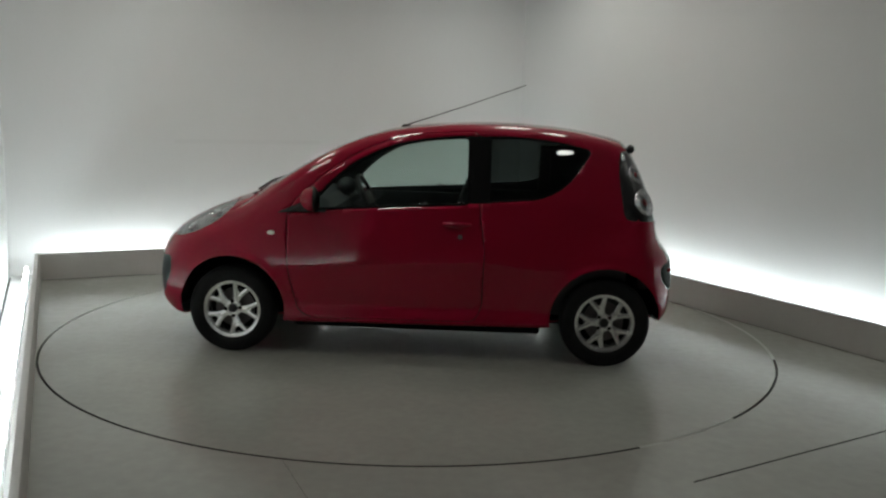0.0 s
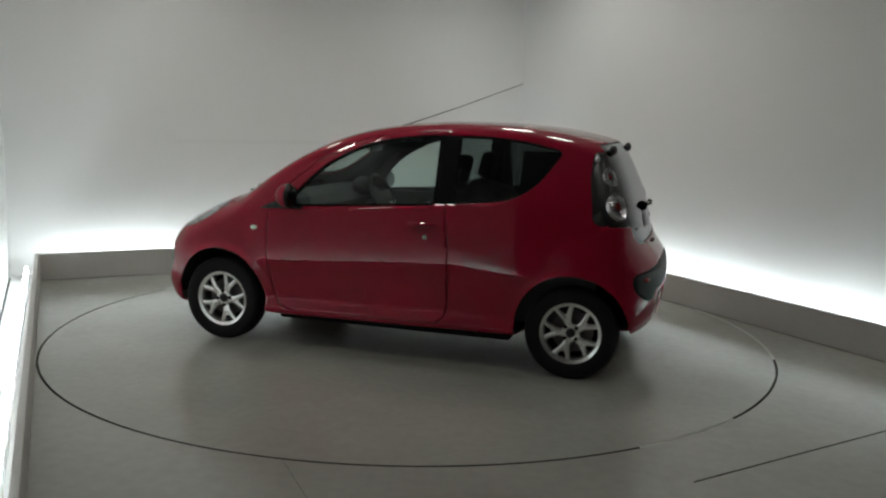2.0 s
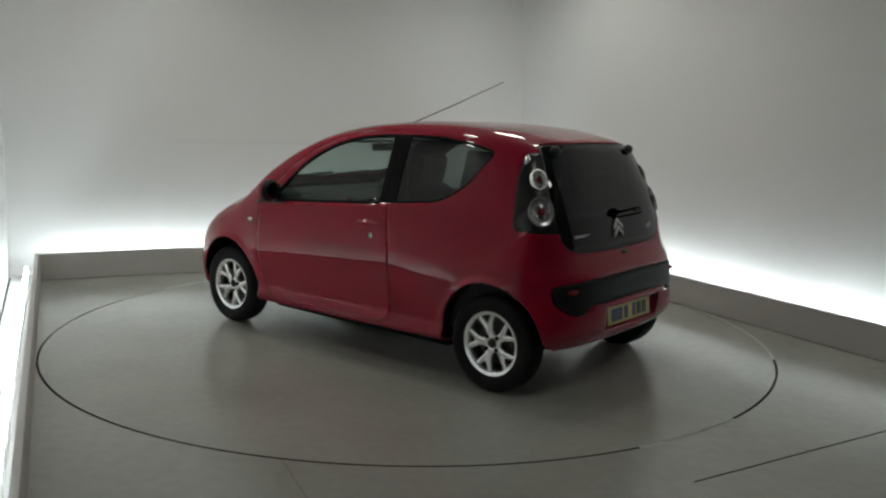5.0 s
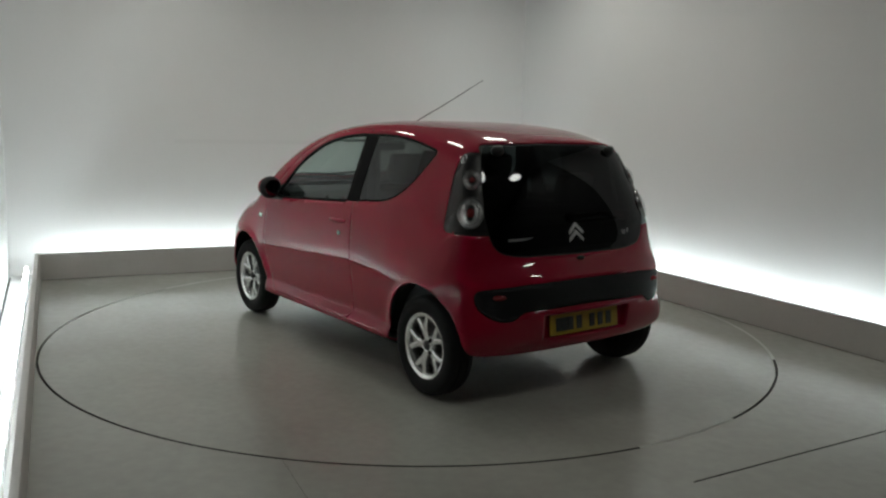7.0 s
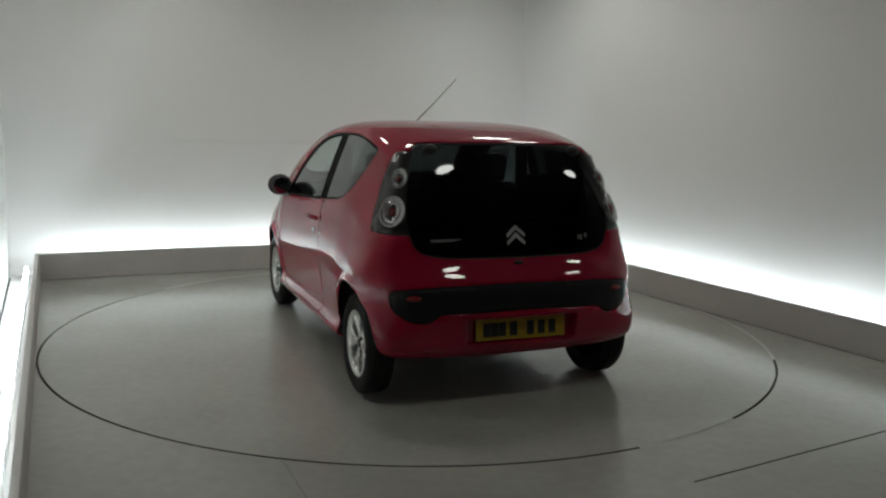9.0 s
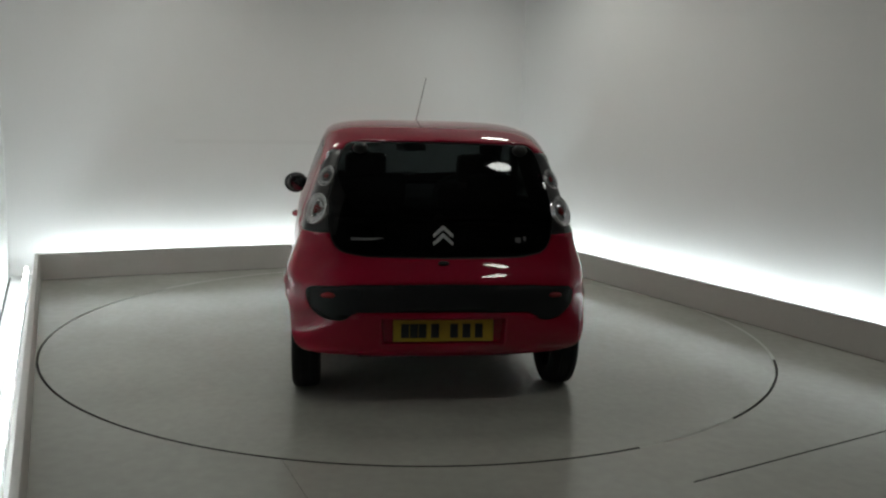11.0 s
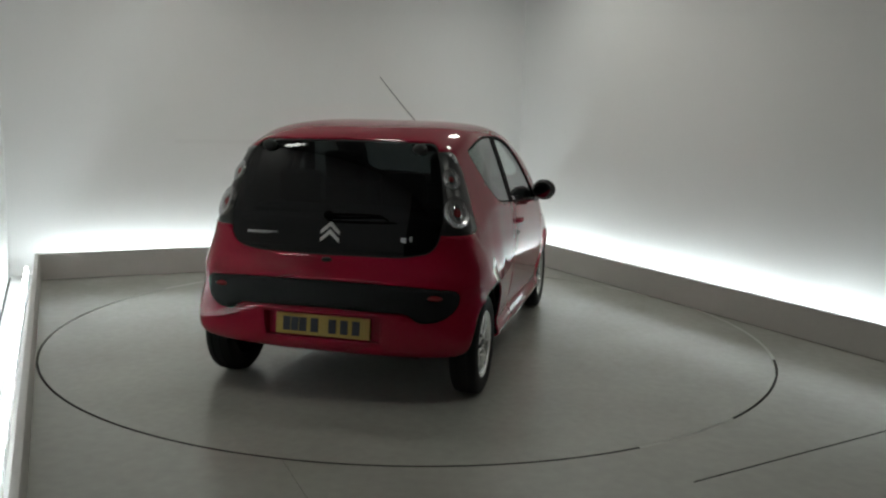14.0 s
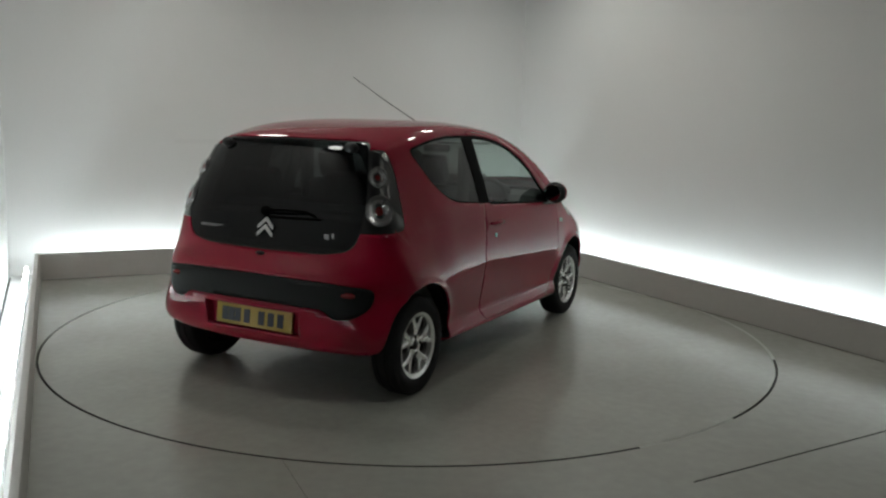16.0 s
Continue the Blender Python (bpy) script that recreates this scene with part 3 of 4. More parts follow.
    part("rear_glass", whole(sink(rear, 0.003)), M_REAR, thing, "dark tinted frameless rear window", angle=None)
    part("rear_glass_seal", whole(sink(rear_seal, 0.006)), M_BLACK, thing, angle=None)
    part("windscreen", whole(sink(screen, 0.004)), M_GLASS, thing, "clear curved windscreen", angle=None)
    part("windscreen_seal", whole(sink(screen_seal, 0.003)), M_BLACK, thing, angle=None)
    part("bonnet_seam", whole(sink(bonnet_gap, 0.005)), M_SEAM, thing, angle=None)
    ins = part("rear_bumper_insert", whole(sink(insert, -0.004)), M_GRAIN, thing, "charcoal grained plastic bumper strip", angle=None)
    thick(ins, 0.012)
    part("rear_bumper_seam", whole(sink(insert_gap, 0.004)), M_SEAM, thing, angle=None)
    part("front_grille", whole(sink(front_insert, 0.012)), M_GRAIN, thing, "black plastic front grille", angle=None)

    for s in (1, -1):
        def sided(bm, s=s):
            return bm.copy() if s > 0 else mirrored(bm)
        d = thick(part("door", sided(door), M_PAINT, thing, "closed red door", angle=None), 0.010)
        part("window_glass", sink(sided(door_glass), 0.010), M_GLASS, d, "clear window glass", angle=None)
        thick(part("window_seal", sink(sided(door_seal), 0.003), M_LINER, d, angle=None), 0.01)
        part("door_seam", sink(sided(door_gap), 0.006), M_SEAM, d, angle=None)
        thick(part("pillar_cover", sink(sided(pillar), 0.002), M_LINER, thing, "black door pillar cover", angle=None), 0.01)
        qg = part("quarter_window", sink(sided(quarter), 0.004), M_TINT, thing, "tinted rear quarter window", angle=None)
        thick(part("quarter_seal", sink(sided(quarter_seal), 0.002), M_LINER, qg, angle=None), 0.008)
        thick(part("mirror_sail", sink(sided(sail), -0.003), M_BLACK, d, "black mirror base panel", angle=None), 0.01)
        door_fittings(d, s)
        tail_lamp(thing, sided(lamp), s)
        head_lamp(thing, sided(head), s)
        arch_liners(thing, s)
    for b in (sail, door, door_glass, door_seal, door_gap, pillar, quarter, quarter_seal, lamp, head):
        b.free()
    underside(thing)
    wheels(thing)
    rear_fittings(thing)
    front_fittings(thing)
    cabin(thing)
    return thing


def ellipsoid(bm, c, r, n=18, m=12, turn=None):
    made = bmesh.ops.create_uvsphere(bm, u_segments=n, v_segments=m, radius=1)["verts"]
    mat = Matrix.Translation(c) @ (turn or Matrix()) @ Matrix.Diagonal((*r, 1))
    bmesh.ops.transform(bm, matrix=mat, verts=made)
    return made


def door_fittings(d, s):
    # mirror: painted cap, black housing and foot, glass
    bm = bmesh.new()
    made = ellipsoid(bm, (0, 0, 0), (0.080, 0.088, 0.076), 24, 14)
    for v in made:
        if v.co.x < 0:
            v.co.x *= 0.45
    caps = [f for f in bm.faces if f.calc_center_median().x > 0.005]
    at = Matrix.Translation((0.635, 0.842 * s, 1.000)) @ pose(0, 0, 0, 0, 0, 8 * s)
    cap = lift(bm, caps)
    for b in (bm, cap):
        bmesh.ops.transform(b, matrix=at, verts=b.verts)
    part("mirror_housing", bm, M_BLACK, d, "black plastic door mirror housing")
    part("mirror_cap", cap, M_PAINT, d, "red painted door mirror cap")
    bm = bmesh.new()
    ellipsoid(bm, (0, 0, 0), (0.006, 0.070, 0.058), 20, 10)
    bmesh.ops.transform(bm, matrix=at @ Matrix.Translation((-0.037, 0, 0)), verts=bm.verts)
    part("mirror_glass", bm, M_MIRROR, d, "mirror glass")
    bm = box_bm((0.635, 0.74 if s > 0 else -0.84, 0.945), (0.68, 0.83 if s > 0 else -0.74, 0.968), 0.01)
    part("mirror_foot", bm, M_LINER, d)
    # handle in a shallow cup, lock below
    x, z = -0.245, 0.855
    y = half_width(x, z)
    bm = bmesh.new()
    ellipsoid(bm, (x, (y - 0.012) * s, z - 0.004), (0.075, 0.016, 0.032), 20, 10)
    part("handle_cup", bm, M_PAINT, d)
    bm = tube_bm([(x + 0.085, (y + 0.004) * s, z + 0.012), (x + 0.06, (y + 0.020) * s, z + 0.014), (x, (y + 0.026) * s, z + 0.014), (x - 0.06, (y + 0.020) * s, z + 0.013), (x - 0.085, (y + 0.004) * s, z + 0.012)], [0.010, 0.013, 0.014, 0.013, 0.010], 10)
    part("handle", bm, M_PAINT, d, "red door pull handle")
    bm = lathe_bm([(0.001, 0.004), (0.012, 0.004), (0.014, 0.0), (0.014, -0.006)], 16)
    bmesh.ops.transform(bm, matrix=Matrix.Translation((x - 0.02, (half_width(x, 0.79) + 0.002) * s, 0.79)) @ (Matrix() if s > 0 else pose(0, 0, 0, 0, 0, 180)), verts=bm.verts)
    part("lock", bm, M_LETTER, d, "small metal door lock")
    # inner door card
    bm = box_bm((-0.32, 0.70 if s > 0 else -0.73, 0.30), (0.78, 0.73 if s > 0 else -0.70, 0.93), 0.01)
    part("door_card", bm, M_TRIM, d, "dark plastic inner door panel")


def tail_lamp(thing, skin, s):
    """A black corner panel with two round clear lamps and a slim reflector over them."""
    skin.normal_update()
    facing = Vector((-0.80, 0.60 * s, 0.0))
    spots = []
    for cz in (1.188, 1.030):
        near = [v for v in skin.verts if abs(v.co.z - cz) < 0.02 and len(v.link_faces) > 3]
        best = max(near, key=lambda v: v.normal.dot(facing) - 4 * abs(v.co.z - cz))
        spots.append((best.co.copy(), best.normal.copy()))
    h = thick(part("tail_lamp", sink(skin, 0.001), M_LAMP, thing, "tail lamp in a black surround", angle=None), 0.006)
    for (at, out), name, size in zip(spots, ("upper_lens", "lower_lens"), (0.050, 0.072)):
        turn = Matrix.Translation(at) @ out.to_track_quat("Y", "Z").to_matrix().to_4x4() @ Matrix.Diagonal((0.92, 1, 1.12, 1))

        def turned(bm, turn=turn):
            bmesh.ops.transform(bm, matrix=turn, verts=bm.verts)
            bmesh.ops.recalc_face_normals(bm, faces=bm.faces)
            return bm
        part("bezel", turned(lathe_bm([(size * 1.12, -0.040), (size * 1.10, -0.004), (size * 1.05, 0.004), (size * 0.97, 0.004), (size * 0.94, -0.004)], 32)), M_RING, h, "bright chrome lamp ring")
        part("reflector", turned(lathe_bm([(0.0008, -0.004), (size * 0.5, -0.0035), (size * 0.62, 0.002), (size * 0.74, -0.003), (size * 0.95, 0.001)], 32)), M_REFLECT, h, "silver lamp bowl")
        part("bulb_cover", turned(lathe_bm([(0.0008, 0.008), (size * 0.18, 0.006), (size * 0.30, -0.001), (size * 0.32, -0.006)], 24)), M_RED_LENS, h, "dark red inner lens")
        part(name, turned(lathe_bm([(0.0008, 0.020), (size * 0.4, 0.017), (size * 0.75, 0.010), (size * 0.96, 0.001)], 32)), M_LENS, h, "clear domed lamp lens")
    bm = bmesh.new()
    turn = Matrix.Translation((-1.256, 0.600 * s, 1.272)) @ pose(0, 0, 0, 0, 0, -48 * s) @ pose(0, 0, 0, 0, 14, 0)
    ellipsoid(bm, (0, 0, 0), (0.012, 0.020, 0.048), 14, 10)
    bmesh.ops.transform(bm, matrix=turn, verts=bm.verts)
    part("top_reflector", bm, M_REFLECT, h, "slim bright reflector")


def head_lamp(thing, skin, s):
    skin.normal_update()
    spots = []
    for x, z in ((1.36, 0.86), (1.50, 0.785)):
        best = min(skin.verts, key=lambda v: (v.co.x - x) ** 2 + (v.co.z - z) ** 2)
        spots.append((best.co.copy(), best.normal.copy()))
    inner = sink(skin.copy(), 0.020)
    h = part("headlamp", sink(skin, -0.006), M_LENS, thing, "clear plastic headlamp", angle=None)
    part("lamp_bowl", inner, M_BOWL, h, "silver headlamp bowl", angle=None)
    for (at, out), r in zip(spots, (0.040, 0.036)):
        turn = Matrix.Translation(at - out * 0.010) @ out.to_track_quat("Y", "Z").to_matrix().to_4x4()
        bm = lathe_bm([(r * 1.15, -0.012), (r * 1.12, 0.006), (r, 0.007), (r * 0.8, -0.004), (r * 0.35, -0.009), (r * 0.3, 0.004), (0.0008, 0.008)], 28)
        bmesh.ops.transform(bm, matrix=turn, verts=bm.verts)
        bmesh.ops.recalc_face_normals(bm, faces=bm.faces)
        part("bulb_reflector", bm, M_CHROME, h, "round chrome bulb reflector")


def arch_liners(thing, s):
    for ax in (AXLE, -AXLE):
        bm = bmesh.new()
        n = 26
        rows = []
        for k in range(n + 1):
            a = math.pi * (0.0 + 1.0 * k / n)
            x, z = ax + 0.349 * math.cos(a), HUBZ + 0.008 + 0.351 * math.sin(a)
            rows.append([bm.verts.new((x, y * s, z)) for y in (0.775, 0.50)])
        for a, b in zip(rows, rows[1:]):
            bm.faces.new((a[0], b[0], b[1], a[1]))
        bm.faces.new([r[1] for r in rows])
        # keep the liner's lip under the skin
        for r in rows:
            r[0].co.y = (min(0.775, half_width(r[0].co.x, r[0].co.z) - 0.012, 0.68 if r[0].co.x < -1.38 else 1)) * s
        part("arch_liner", bm, M_LINER, thing, "black wheel arch liner", smooth=False)


def underside(thing):
    bm = box_bm((-1.30, -0.46, 0.180), (1.45, 0.46, 0.33), 0.04)
    add_box(bm, (-0.78, -0.66, 0.160), (0.80, 0.66, 0.30), 0.02)
    part("floor_pan", bm, M_LINER, thing, "dark underside")
    for ax in (AXLE, -AXLE):
        part("axle_beam", tube_bm([(ax, -0.66, HUBZ), (ax, -0.3, HUBZ - 0.03), (ax, 0.3, HUBZ - 0.03), (ax, 0.66, HUBZ)], 0.03, 10), M_LINER, thing)
    part("exhaust", tube_bm([(-0.6, -0.28, 0.16), (-1.2, -0.30, 0.215), (-1.46, -0.32, 0.26)], [0.03, 0.045, 0.022], 12), M_BRAKE, thing, "dull steel exhaust pipe")


def build_wheel(thing):
    """Wheel about the y axis, its face towards +y."""
    hub = new("wheel")
    hub.parent = thing
    R, r = 0.277, 0.180
    prof = [(r - 0.006, 0.062), (r + 0.006, 0.070), (r + 0.03, 0.078), (R - 0.03, 0.076), (R - 0.010, 0.066), (R - 0.002, 0.052), (R, 0.030), (R - 0.004, 0.028), (R - 0.004, 0.022), (R, 0.020), (R, -0.020), (R - 0.004, -0.022), (R - 0.004, -0.028), (R, -0.03), (R - 0.01, -0.066), (R - 0.03, -0.076), (r + 0.01, -0.070), (r - 0.006, -0.06)]
    part("tyre", lathe_bm(prof, 64), M_RUBBER, hub, "black rubber tyre", angle=40)
    bm = lathe_bm([(0.155, -0.06), (0.155, 0.030), (0.158, 0.054), (0.164, 0.062), (0.183, 0.068), (0.188, 0.066), (0.189, 0.058), (0.178, 0.050)], 64)
    rim = part("rim", bm, M_ALLOY, hub, "silver alloy rim with split spokes")
    part("brake_disc", lathe_bm([(0.0005, 0.0), (0.125, 0.0), (0.125, -0.012)], 40), M_BRAKE, hub)
    part("wheel_back", lathe_bm([(0.0005, -0.03), (0.156, -0.03)], 40), M_LINER, hub, smooth=False)
    # five forked spokes
    for k in range(5):
        a = 2 * math.pi * k / 5
        bm = bmesh.new()
        def leg(stops):
            rows = []
            for rad, off, w, y, dpt in stops:
                row = []
                for dw, dy in ((-w, -dpt), (-w, -0.004), (-w * 0.55, 0), (w * 0.55, 0), (w, -0.004), (w, -dpt)):
                    row.append(bm.verts.new((rad, y + dy, off + dw)))
                rows.append(row)
            for p, q in zip(rows, rows[1:]):
                for i in range(5):
                    bm.faces.new((p[i], p[i + 1], q[i + 1], q[i]))
        leg([(0.030, 0, 0.020, 0.046, 0.03), (0.065, 0, 0.019, 0.048, 0.03), (0.100, 0, 0.023, 0.052, 0.03), (0.128, 0, 0.032, 0.054, 0.03)])
        for sg in (1, -1):
            leg([(0.098, 0.011 * sg, 0.015, 0.0535, 0.03), (0.128, 0.022 * sg, 0.0145, 0.0545, 0.03), (0.155, 0.036 * sg, 0.0135, 0.055, 0.03), (0.183, 0.050 * sg, 0.017, 0.058, 0.03)])
        bmesh.ops.recalc_face_normals(bm, faces=bm.faces)
        for v in bm.verts:
            x, z = v.co.x * 0.93, v.co.z * 1.12
            v.co.x, v.co.z = x * math.cos(a) - z * math.sin(a), x * math.sin(a) + z * math.cos(a)
        part("spoke", bm, M_ALLOY, rim)
    part("hub_face", lathe_bm([(0.0005, 0.047), (0.028, 0.047), (0.034, 0.051), (0.052, 0.050), (0.058, 0.040), (0.058, 0.02)], 32), M_ALLOY, rim)
    part("centre_cap", lathe_bm([(0.0005, 0.056), (0.020, 0.055), (0.027, 0.050), (0.027, 0.045)], 24), M_BLACK, rim, "dark wheel centre cap")
    for k in range(4):
        a = 2 * math.pi * (k + 0.5) / 4
        part("wheel_bolt", lathe_bm([(0.0005, 0.053), (0.011, 0.053), (0.012, 0.045)], 10, centre=(0.046 * math.cos(a), 0, 0.047 * math.sin(a))), M_LINER, rim)
    return hub


def wheels(thing):
    first = build_wheel(thing)
    for ax, s, spin in ((AXLE, 1, -40), (-AXLE, 1, -1), (AXLE, -1, 25), (-AXLE, -1, 50)):
        m = pose(ax, (0.700 if ax > 0 else 0.712) * s, HUBZ, 0, 0, 0 if s > 0 else 180) @ pose(0, 0, 0, 0, spin, 0)
        if (ax, s) == (AXLE, 1):
            first.matrix_basis = m
        else:
            copy_thing(first, m)


def rear_fittings(thing):
    # number plate: yellow, its characters as plain bars
    tilt = Matrix.Translation((-1.606, 0.0, 0.416)) @ pose(0, 0, 0, 0, 6, 0)
    bm = box_bm((-0.006, -0.262, -0.056), (0.004, 0.262, 0.056), 0.003, tilt)
    plate = part("number_plate", bm, M_YELLOW, thing, "yellow number plate with dark bars", smooth=False)
    for y in (-0.185, -0.120, -0.055, 0.045, 0.110, 0.155, 0.20):
        part("bar", box_bm((-0.0085, y - 0.021, -0.037), (-0.0055, y + 0.021, 0.037), 0, tilt), M_INK, plate, smooth=False)
    bm = bmesh.new()
    rim = [(-0.320, 0.347), (0.320, 0.347), (0.328, 0.487), (-0.328, 0.487)]
    near = [bm.verts.new((-1.634 + 0.35 * abs(abs(z - 0.47) * 0.25), y, z)) for y, z in rim]
    deep = [bm.verts.new((-1.590, y * 0.96, 0.416 + (z - 0.416) * 0.92)) for y, z in rim]
    bm.faces.new(deep)
    for i in range(4):
        bm.faces.new((near[i], near[(i + 1) % 4], deep[(i + 1) % 4], deep[i]))
    part("plate_recess", bm, M_PAINT, thing, "red recess behind the plate", smooth=False)
    part("bumper_lip", tube_bm([(-1.590, -0.42, 0.492), (-1.635, -0.25, 0.496), (-1.648, 0, 0.497), (-1.635, 0.25, 0.496), (-1.590, 0.42, 0.492)], [0.004, 0.010, 0.011, 0.010, 0.004], 10), M_PAINT, thing, "red moulded lip over the plate")
    # badge: two chevrons; lettering as plain bars
    surf = lambda z: float(np.interp(z, [0.745, 0.81, 0.90, 1.02, 1.15, 1.26], [-1.56, -1.52, -1.502, -1.466, -1.415, -1.362]))
    bm = bmesh.new()
    for dz in (0.0, 0.040):
        for s in (1, -1):
            pts = [(0, 0.030), (0.052 * s, -0.018), (0.052 * s, -0.036), (0.030 * s, -0.020), (0, 0.006)]
            lo = [bm.verts.new((surf(0.885 + dz + z) - 0.003, y, 0.885 + dz + z)) for y, z in pts]
            hi = [bm.verts.new((v.co.x - 0.008, v.co.y, v.co.z)) for v in lo]
            bm.faces.new(hi)
            for i in range(5):
                bm.faces.new((lo[i], lo[(i + 1) % 5], hi[(i + 1) % 5], hi[i]))
    bmesh.ops.recalc_face_normals(bm, faces=bm.faces)
    part("badge", bm, M_BADGE, thing, "chrome double chevron badge", smooth=False)
    for y0, y1, z0, z1, out in ((0.31, 0.48, 0.872, 0.886, 0.020), (-0.415, -0.385, 0.862, 0.890, 0.020), (-0.445, -0.430, 0.862, 0.896, 0.022)):
        yy = (y0 + y1) / 2
        x = surf((z0 + z1) / 2) + abs(yy) ** 3 * 0.20
        part("lettering_bar", box_bm((x - 0.006, y0, z0), (x + 0.02, y1, z1), 0.001, None), M_LETTER, thing, smooth=False)
    # hinges of the glass, wiper, release button
    for s in (1, -1):
        bm = bmesh.new()
        ellipsoid(bm, (-1.322, 0.43 * s, 1.340), (0.024, 0.042, 0.030), 16, 10)
        part("glass_hinge", bm, M_BLACK, thing, "black hinge of the rear glass")
        bm = bmesh.new()
        ellipsoid(bm, (-1.570, 0.585 * s, 0.598), (0.024, 0.05, 0.016), 18, 10)
        part("rear_reflector", bm, M_RED_LENS, thing, "red reflector in the bumper strip")
    bm = bmesh.new()
    ellipsoid(bm, (-1.482, 0.02, 0.985), (0.030, 0.026, 0.026), 18, 12)
    wiper = part("rear_wiper", bm, M_WIPER, thing, "black rear wiper with a pivot cap")
    part("wiper_arm", tube_bm([(-1.510, 0.02, 0.99), (-1.528, -0.02, 0.995), (-1.520, -0.15, 1.0), (-1.500, -0.27, 0.998), (-1.487, -0.31, 0.975)], [0.009, 0.008, 0.007, 0.006, 0.005], 8), M_WIPER, wiper)
    part("wiper_blade", tube_bm([(-1.493, 0.02, 0.955), (-1.493, -0.15, 0.958), (-1.484, -0.31, 0.960), (-1.452, -0.46, 0.962)], 0.006, 8), M_WIPER, wiper)
    bm = bmesh.new()
    ellipsoid(bm, (-1.555, 0, 0.762), (0.014, 0.03, 0.012), 14, 8)
    part("glass_release", bm, M_BLACK, thing)
    # roof aerial
    ab = bmesh.new()
    ellipsoid(ab, (0.16, 0, 1.440), (0.035, 0.018, 0.02), 14, 8)
    aerial = part("aerial", ab, M_BLACK, thing, "thin black roof aerial")
    part("aerial_rod", tube_bm([(0.16, 0, 1.45), (0.10, 0, 1.473), (-0.24, 0.008, 1.588), (-0.66, 0.016, 1.742)], [0.008, 0.004, 0.003, 0.0022], 8), M_BLACK, aerial)
    # side repeaters
    for s in (1, -1):
        bm = bmesh.new()
        ellipsoid(bm, (0.912, half_width(0.912, 0.778) * s, 0.778), (0.026, 0.010, 0.014), 16, 10)
        part("side_repeater", bm, M_AMBER, thing, "small clear side indicator")


def front_fittings(thing):
    # windscreen wipers and the scuttle
    part("scuttle", box_bm((1.045, -0.50, 0.985), (1.105, 0.50, 0.998), 0.005), M_BLACK, thing)
    for y0, y1 in ((0.42, -0.10), (-0.05, -0.50)):
        part("windscreen_wiper", tube_bm([(1.08, y0, 1.015), (1.065, (y0 + y1) / 2, 1.05), (1.03, y1, 1.065)], 0.010, 8), M_BLACK, thing, "black windscreen wiper")
    bm = box_bm((-0.006, -0.262, -0.056), (0.006, 0.262, 0.056), 0.003, Matrix.Translation((1.79, 0, 0.42)))
    plate = part("number_plate", bm, M_WHITE, thing, "white number plate with dark bars", smooth=False)
    for y in (-0.185, -0.120, -0.055, 0.045, 0.110, 0.155, 0.20):
        part("bar", box_bm((1.795, y - 0.021, 0.383), (1.799, y + 0.021, 0.457)), M_INK, plate, smooth=False)


def seat(thing, x, y, rear=False):
    w = 0.24 if not rear else 0.60
    ob = part("rear_bench" if rear else "front_seat", box_bm((x - 0.25, y - w, 0.38), (x + 0.27, y + w, 0.55), 0.05), M_CLOTH, thing, "dark cloth seat")
    lean = Matrix.Translation((x - 0.24, y, 0.50)) @ pose(0, 0, 0, 0, -14, 0)
    top = 0.60 if not rear else 0.52
    bm = box_bm((-0.06, -w, 0), (0.06, w, top), 0.045, lean)
    part("backrest", bm, M_CLOTH, ob)
    for k in ((0,) if not rear else (-0.3, 0.3)):
        bm = box_bm((-0.045, k - 0.13, top + 0.01), (0.045, k + 0.13, top + 0.20), 0.035, lean)
        part("headrest", bm, M_CLOTH, ob)
    return ob


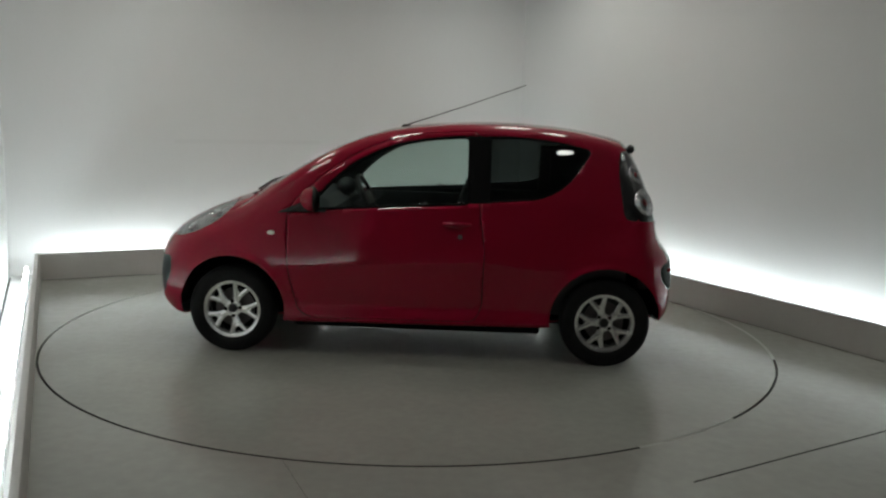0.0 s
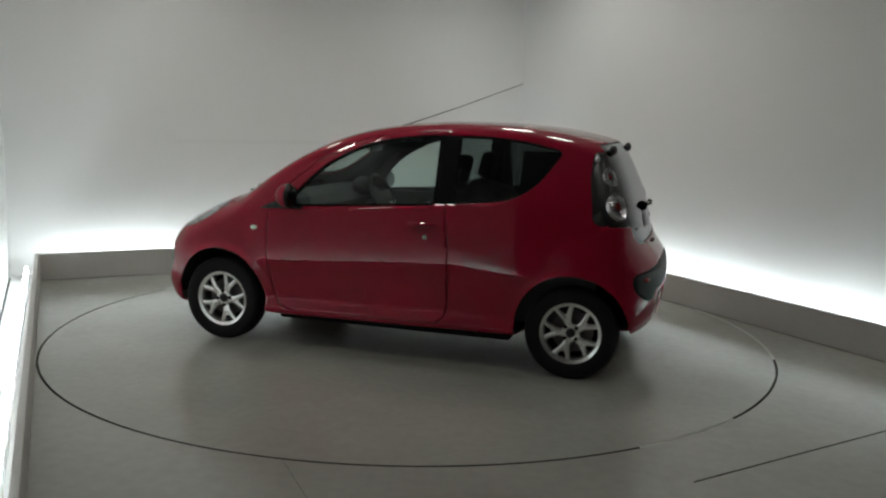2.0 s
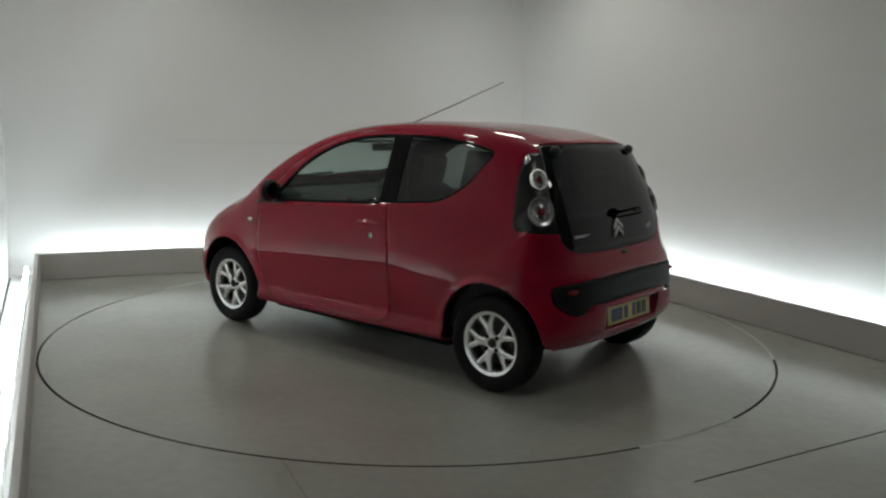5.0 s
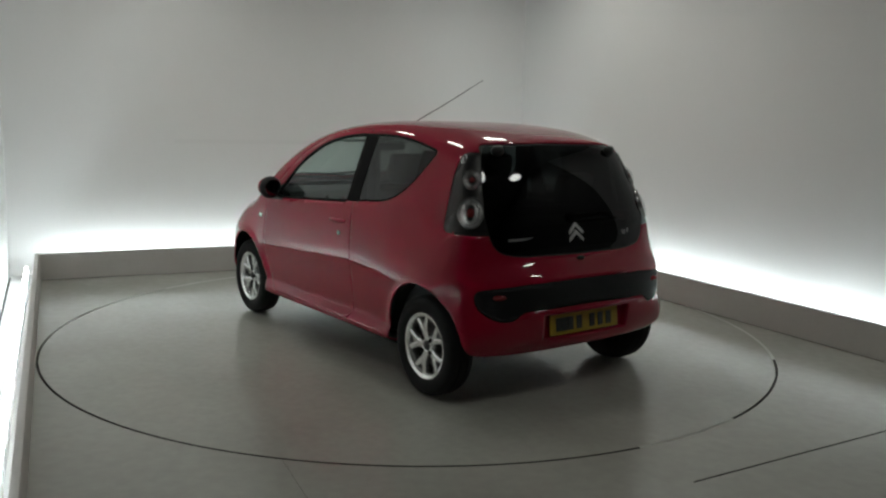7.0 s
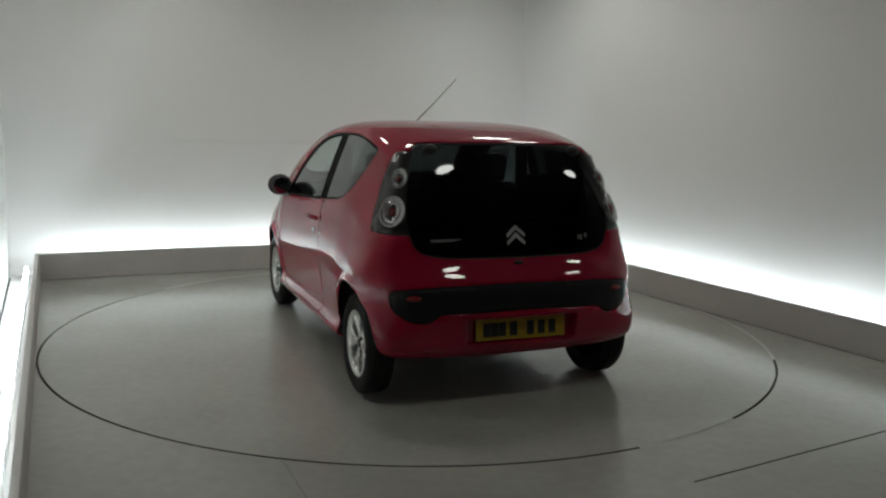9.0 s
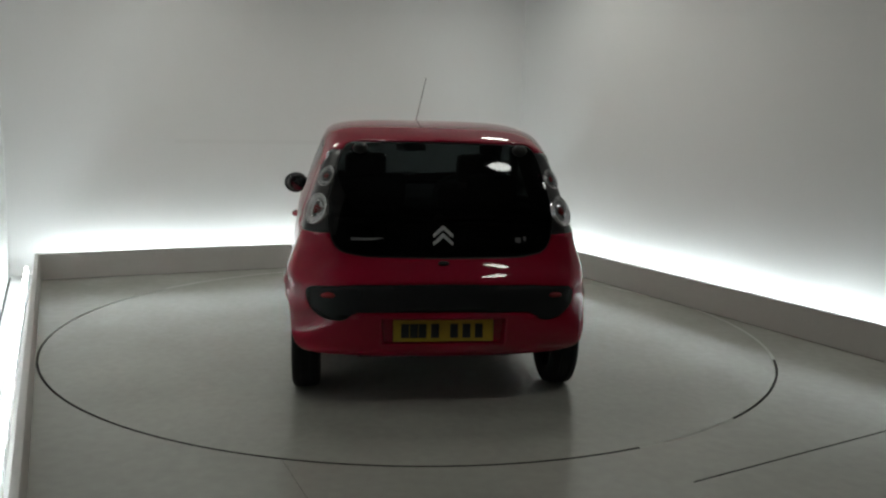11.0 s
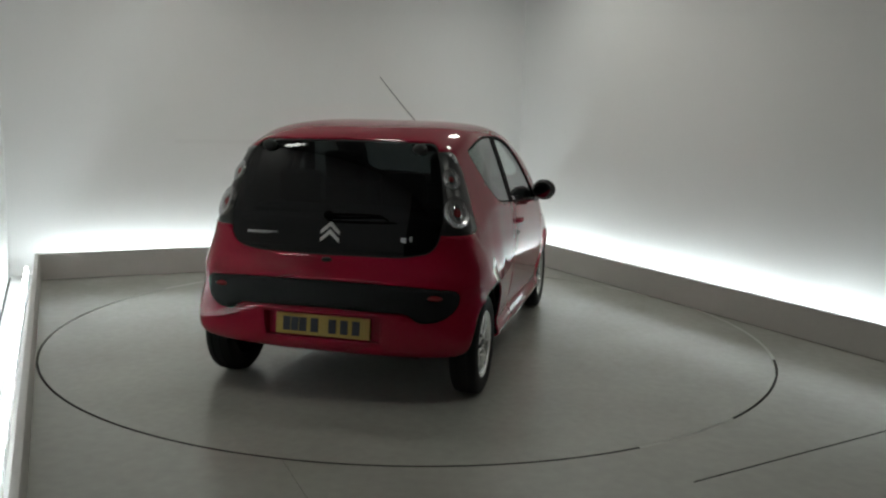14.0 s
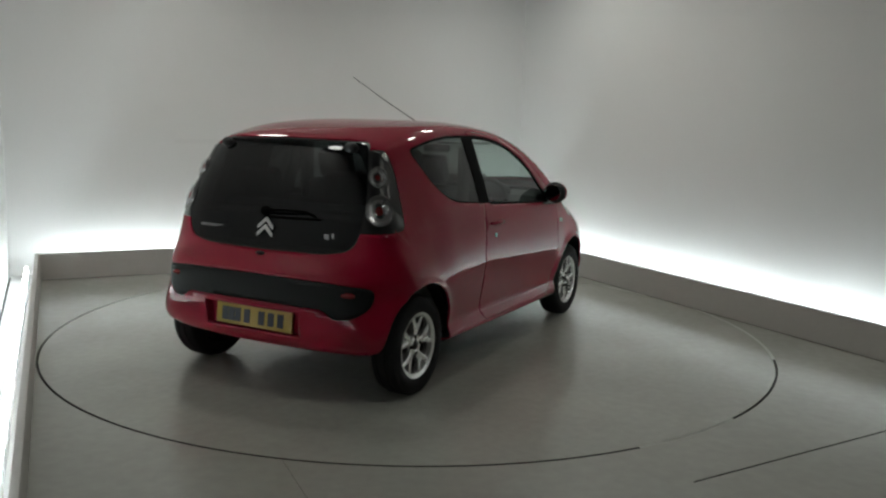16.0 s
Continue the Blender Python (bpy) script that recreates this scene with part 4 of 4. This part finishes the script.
def cabin(thing):
    seat(thing, 0.06, 0.36)
    seat(thing, 0.06, -0.36)
    seat(thing, -0.78, 0.0, True)
    # dashboard
    bm = bmesh.new()
    outline = [(1.02, 0.55), (1.02, 0.965), (0.86, 0.985), (0.68, 0.96), (0.60, 0.90), (0.60, 0.78), (0.72, 0.60)]
    a = [bm.verts.new((x, -0.68, z)) for x, z in outline]
    b = [bm.verts.new((x, 0.68, z)) for x, z in outline]
    bm.faces.new(a)
    bm.faces.new(b[::-1])
    for i in range(len(a)):
        bm.faces.new((a[i], b[i], b[(i + 1) % len(a)], a[(i + 1) % len(a)]))
    bmesh.ops.recalc_face_normals(bm, faces=bm.faces)
    dash = part("dashboard", bm, M_TRIM, thing, "dark grey plastic dashboard", smooth=False)
    bm = bmesh.new()
    ellipsoid(bm, (0.64, -0.36, 0.985), (0.07, 0.13, 0.07), 18, 10)
    part("instrument_pod", bm, M_TRIM, dash)
    # steering wheel on the right
    m = Matrix.Translation((0.47, -0.36, 0.905)) @ pose(0, 0, 0, 0, -64, 0)
    ring = [(0.18 * math.cos(2 * math.pi * k / 32), 0.18 * math.sin(2 * math.pi * k / 32), 0) for k in range(33)]
    bm = tube_bm(ring, 0.015, 8)
    bmesh.ops.transform(bm, matrix=m, verts=bm.verts)
    sw = part("steering_wheel", bm, M_BLACK, thing, "black steering wheel")
    bm = box_bm((-0.05, -0.165, -0.02), (0.05, 0.165, 0.006), 0.008, m)
    add_box(bm, (-0.165, -0.03, -0.02), (0.0, 0.03, 0.004), 0.008, m)
    part("steering_boss", bm, M_BLACK, sw)
    part("steering_column", tube_bm([(0.47, -0.36, 0.90), (0.72, -0.36, 0.78)], 0.035, 10), M_TRIM, sw)
    # mirror inside, headlining, side trim, parcel shelf
    part("interior_mirror", box_bm((0.38, -0.11, 1.262), (0.41, 0.11, 1.318), 0.012), M_BLACK, thing, "black interior mirror")
    part("mirror_stem", tube_bm([(0.40, 0, 1.31), (0.46, 0, 1.34)], 0.012, 8), M_BLACK, thing)
    for s in (1, -1):
        bm = box_bm((-1.30, 0.64 if s > 0 else -0.70, 0.30), (-0.34, 0.70 if s > 0 else -0.64, 0.97), 0.02)
        part("rear_side_trim", bm, M_TRIM, thing)
        part("sun_visor", box_bm((0.20, 0.10 if s > 0 else -0.46, 1.33), (0.36, 0.46 if s > 0 else -0.10, 1.345), 0.006, None), M_HEADLINER, thing)
        part("belt_pillar_trim", box_bm((-0.40, 0.585 if s > 0 else -0.63, 0.95), (-0.30, 0.63 if s > 0 else -0.585, 1.33), 0.012), M_TRIM, thing)
    for s in (1, -1):
        bm = box_bm((-1.22, -0.02, 0.94), (-0.80, 0.02, 1.33), 0.015, Matrix.Translation((0, 0.60 * s, 0)) @ Matrix.Translation((0, 0, 1.13)) @ pose(0, 0, 0, 18 * s, 0, 0) @ Matrix.Translation((0, 0, -1.13)))
        part("rear_pillar_trim", bm, M_TRIM, thing)
    part("parcel_shelf", box_bm((-1.38, -0.56, 0.93), (-1.02, 0.56, 0.955), 0.008), M_TRIM, thing)
    part("cabin_floor", box_bm((-1.35, -0.66, 0.31), (1.02, 0.66, 0.36), 0.01), M_LINER, thing)
    part("tailgate_trim", box_bm((-1.50, -0.52, 0.45), (-1.40, 0.52, 0.80), 0.02), M_TRIM, thing)


studio()
disc = turntable()
vehicle = car()


def motions():
    """The turntable carries the car round at an even rate, clockwise from above."""
    disc_rows, car_rows = [], []
    for k in range(33):
        a = 174.83 - 7.194 * k / 2
        disc_rows.append((k / 2, pose(0, 0, 0, 0, 0, a)))
        car_rows.append((k / 2, pose(0, 0, 0, 0, 0, a) @ pose(-0.086, 0.01, 0)))
    walk(disc, disc_rows)
    walk(vehicle, car_rows)


motions()
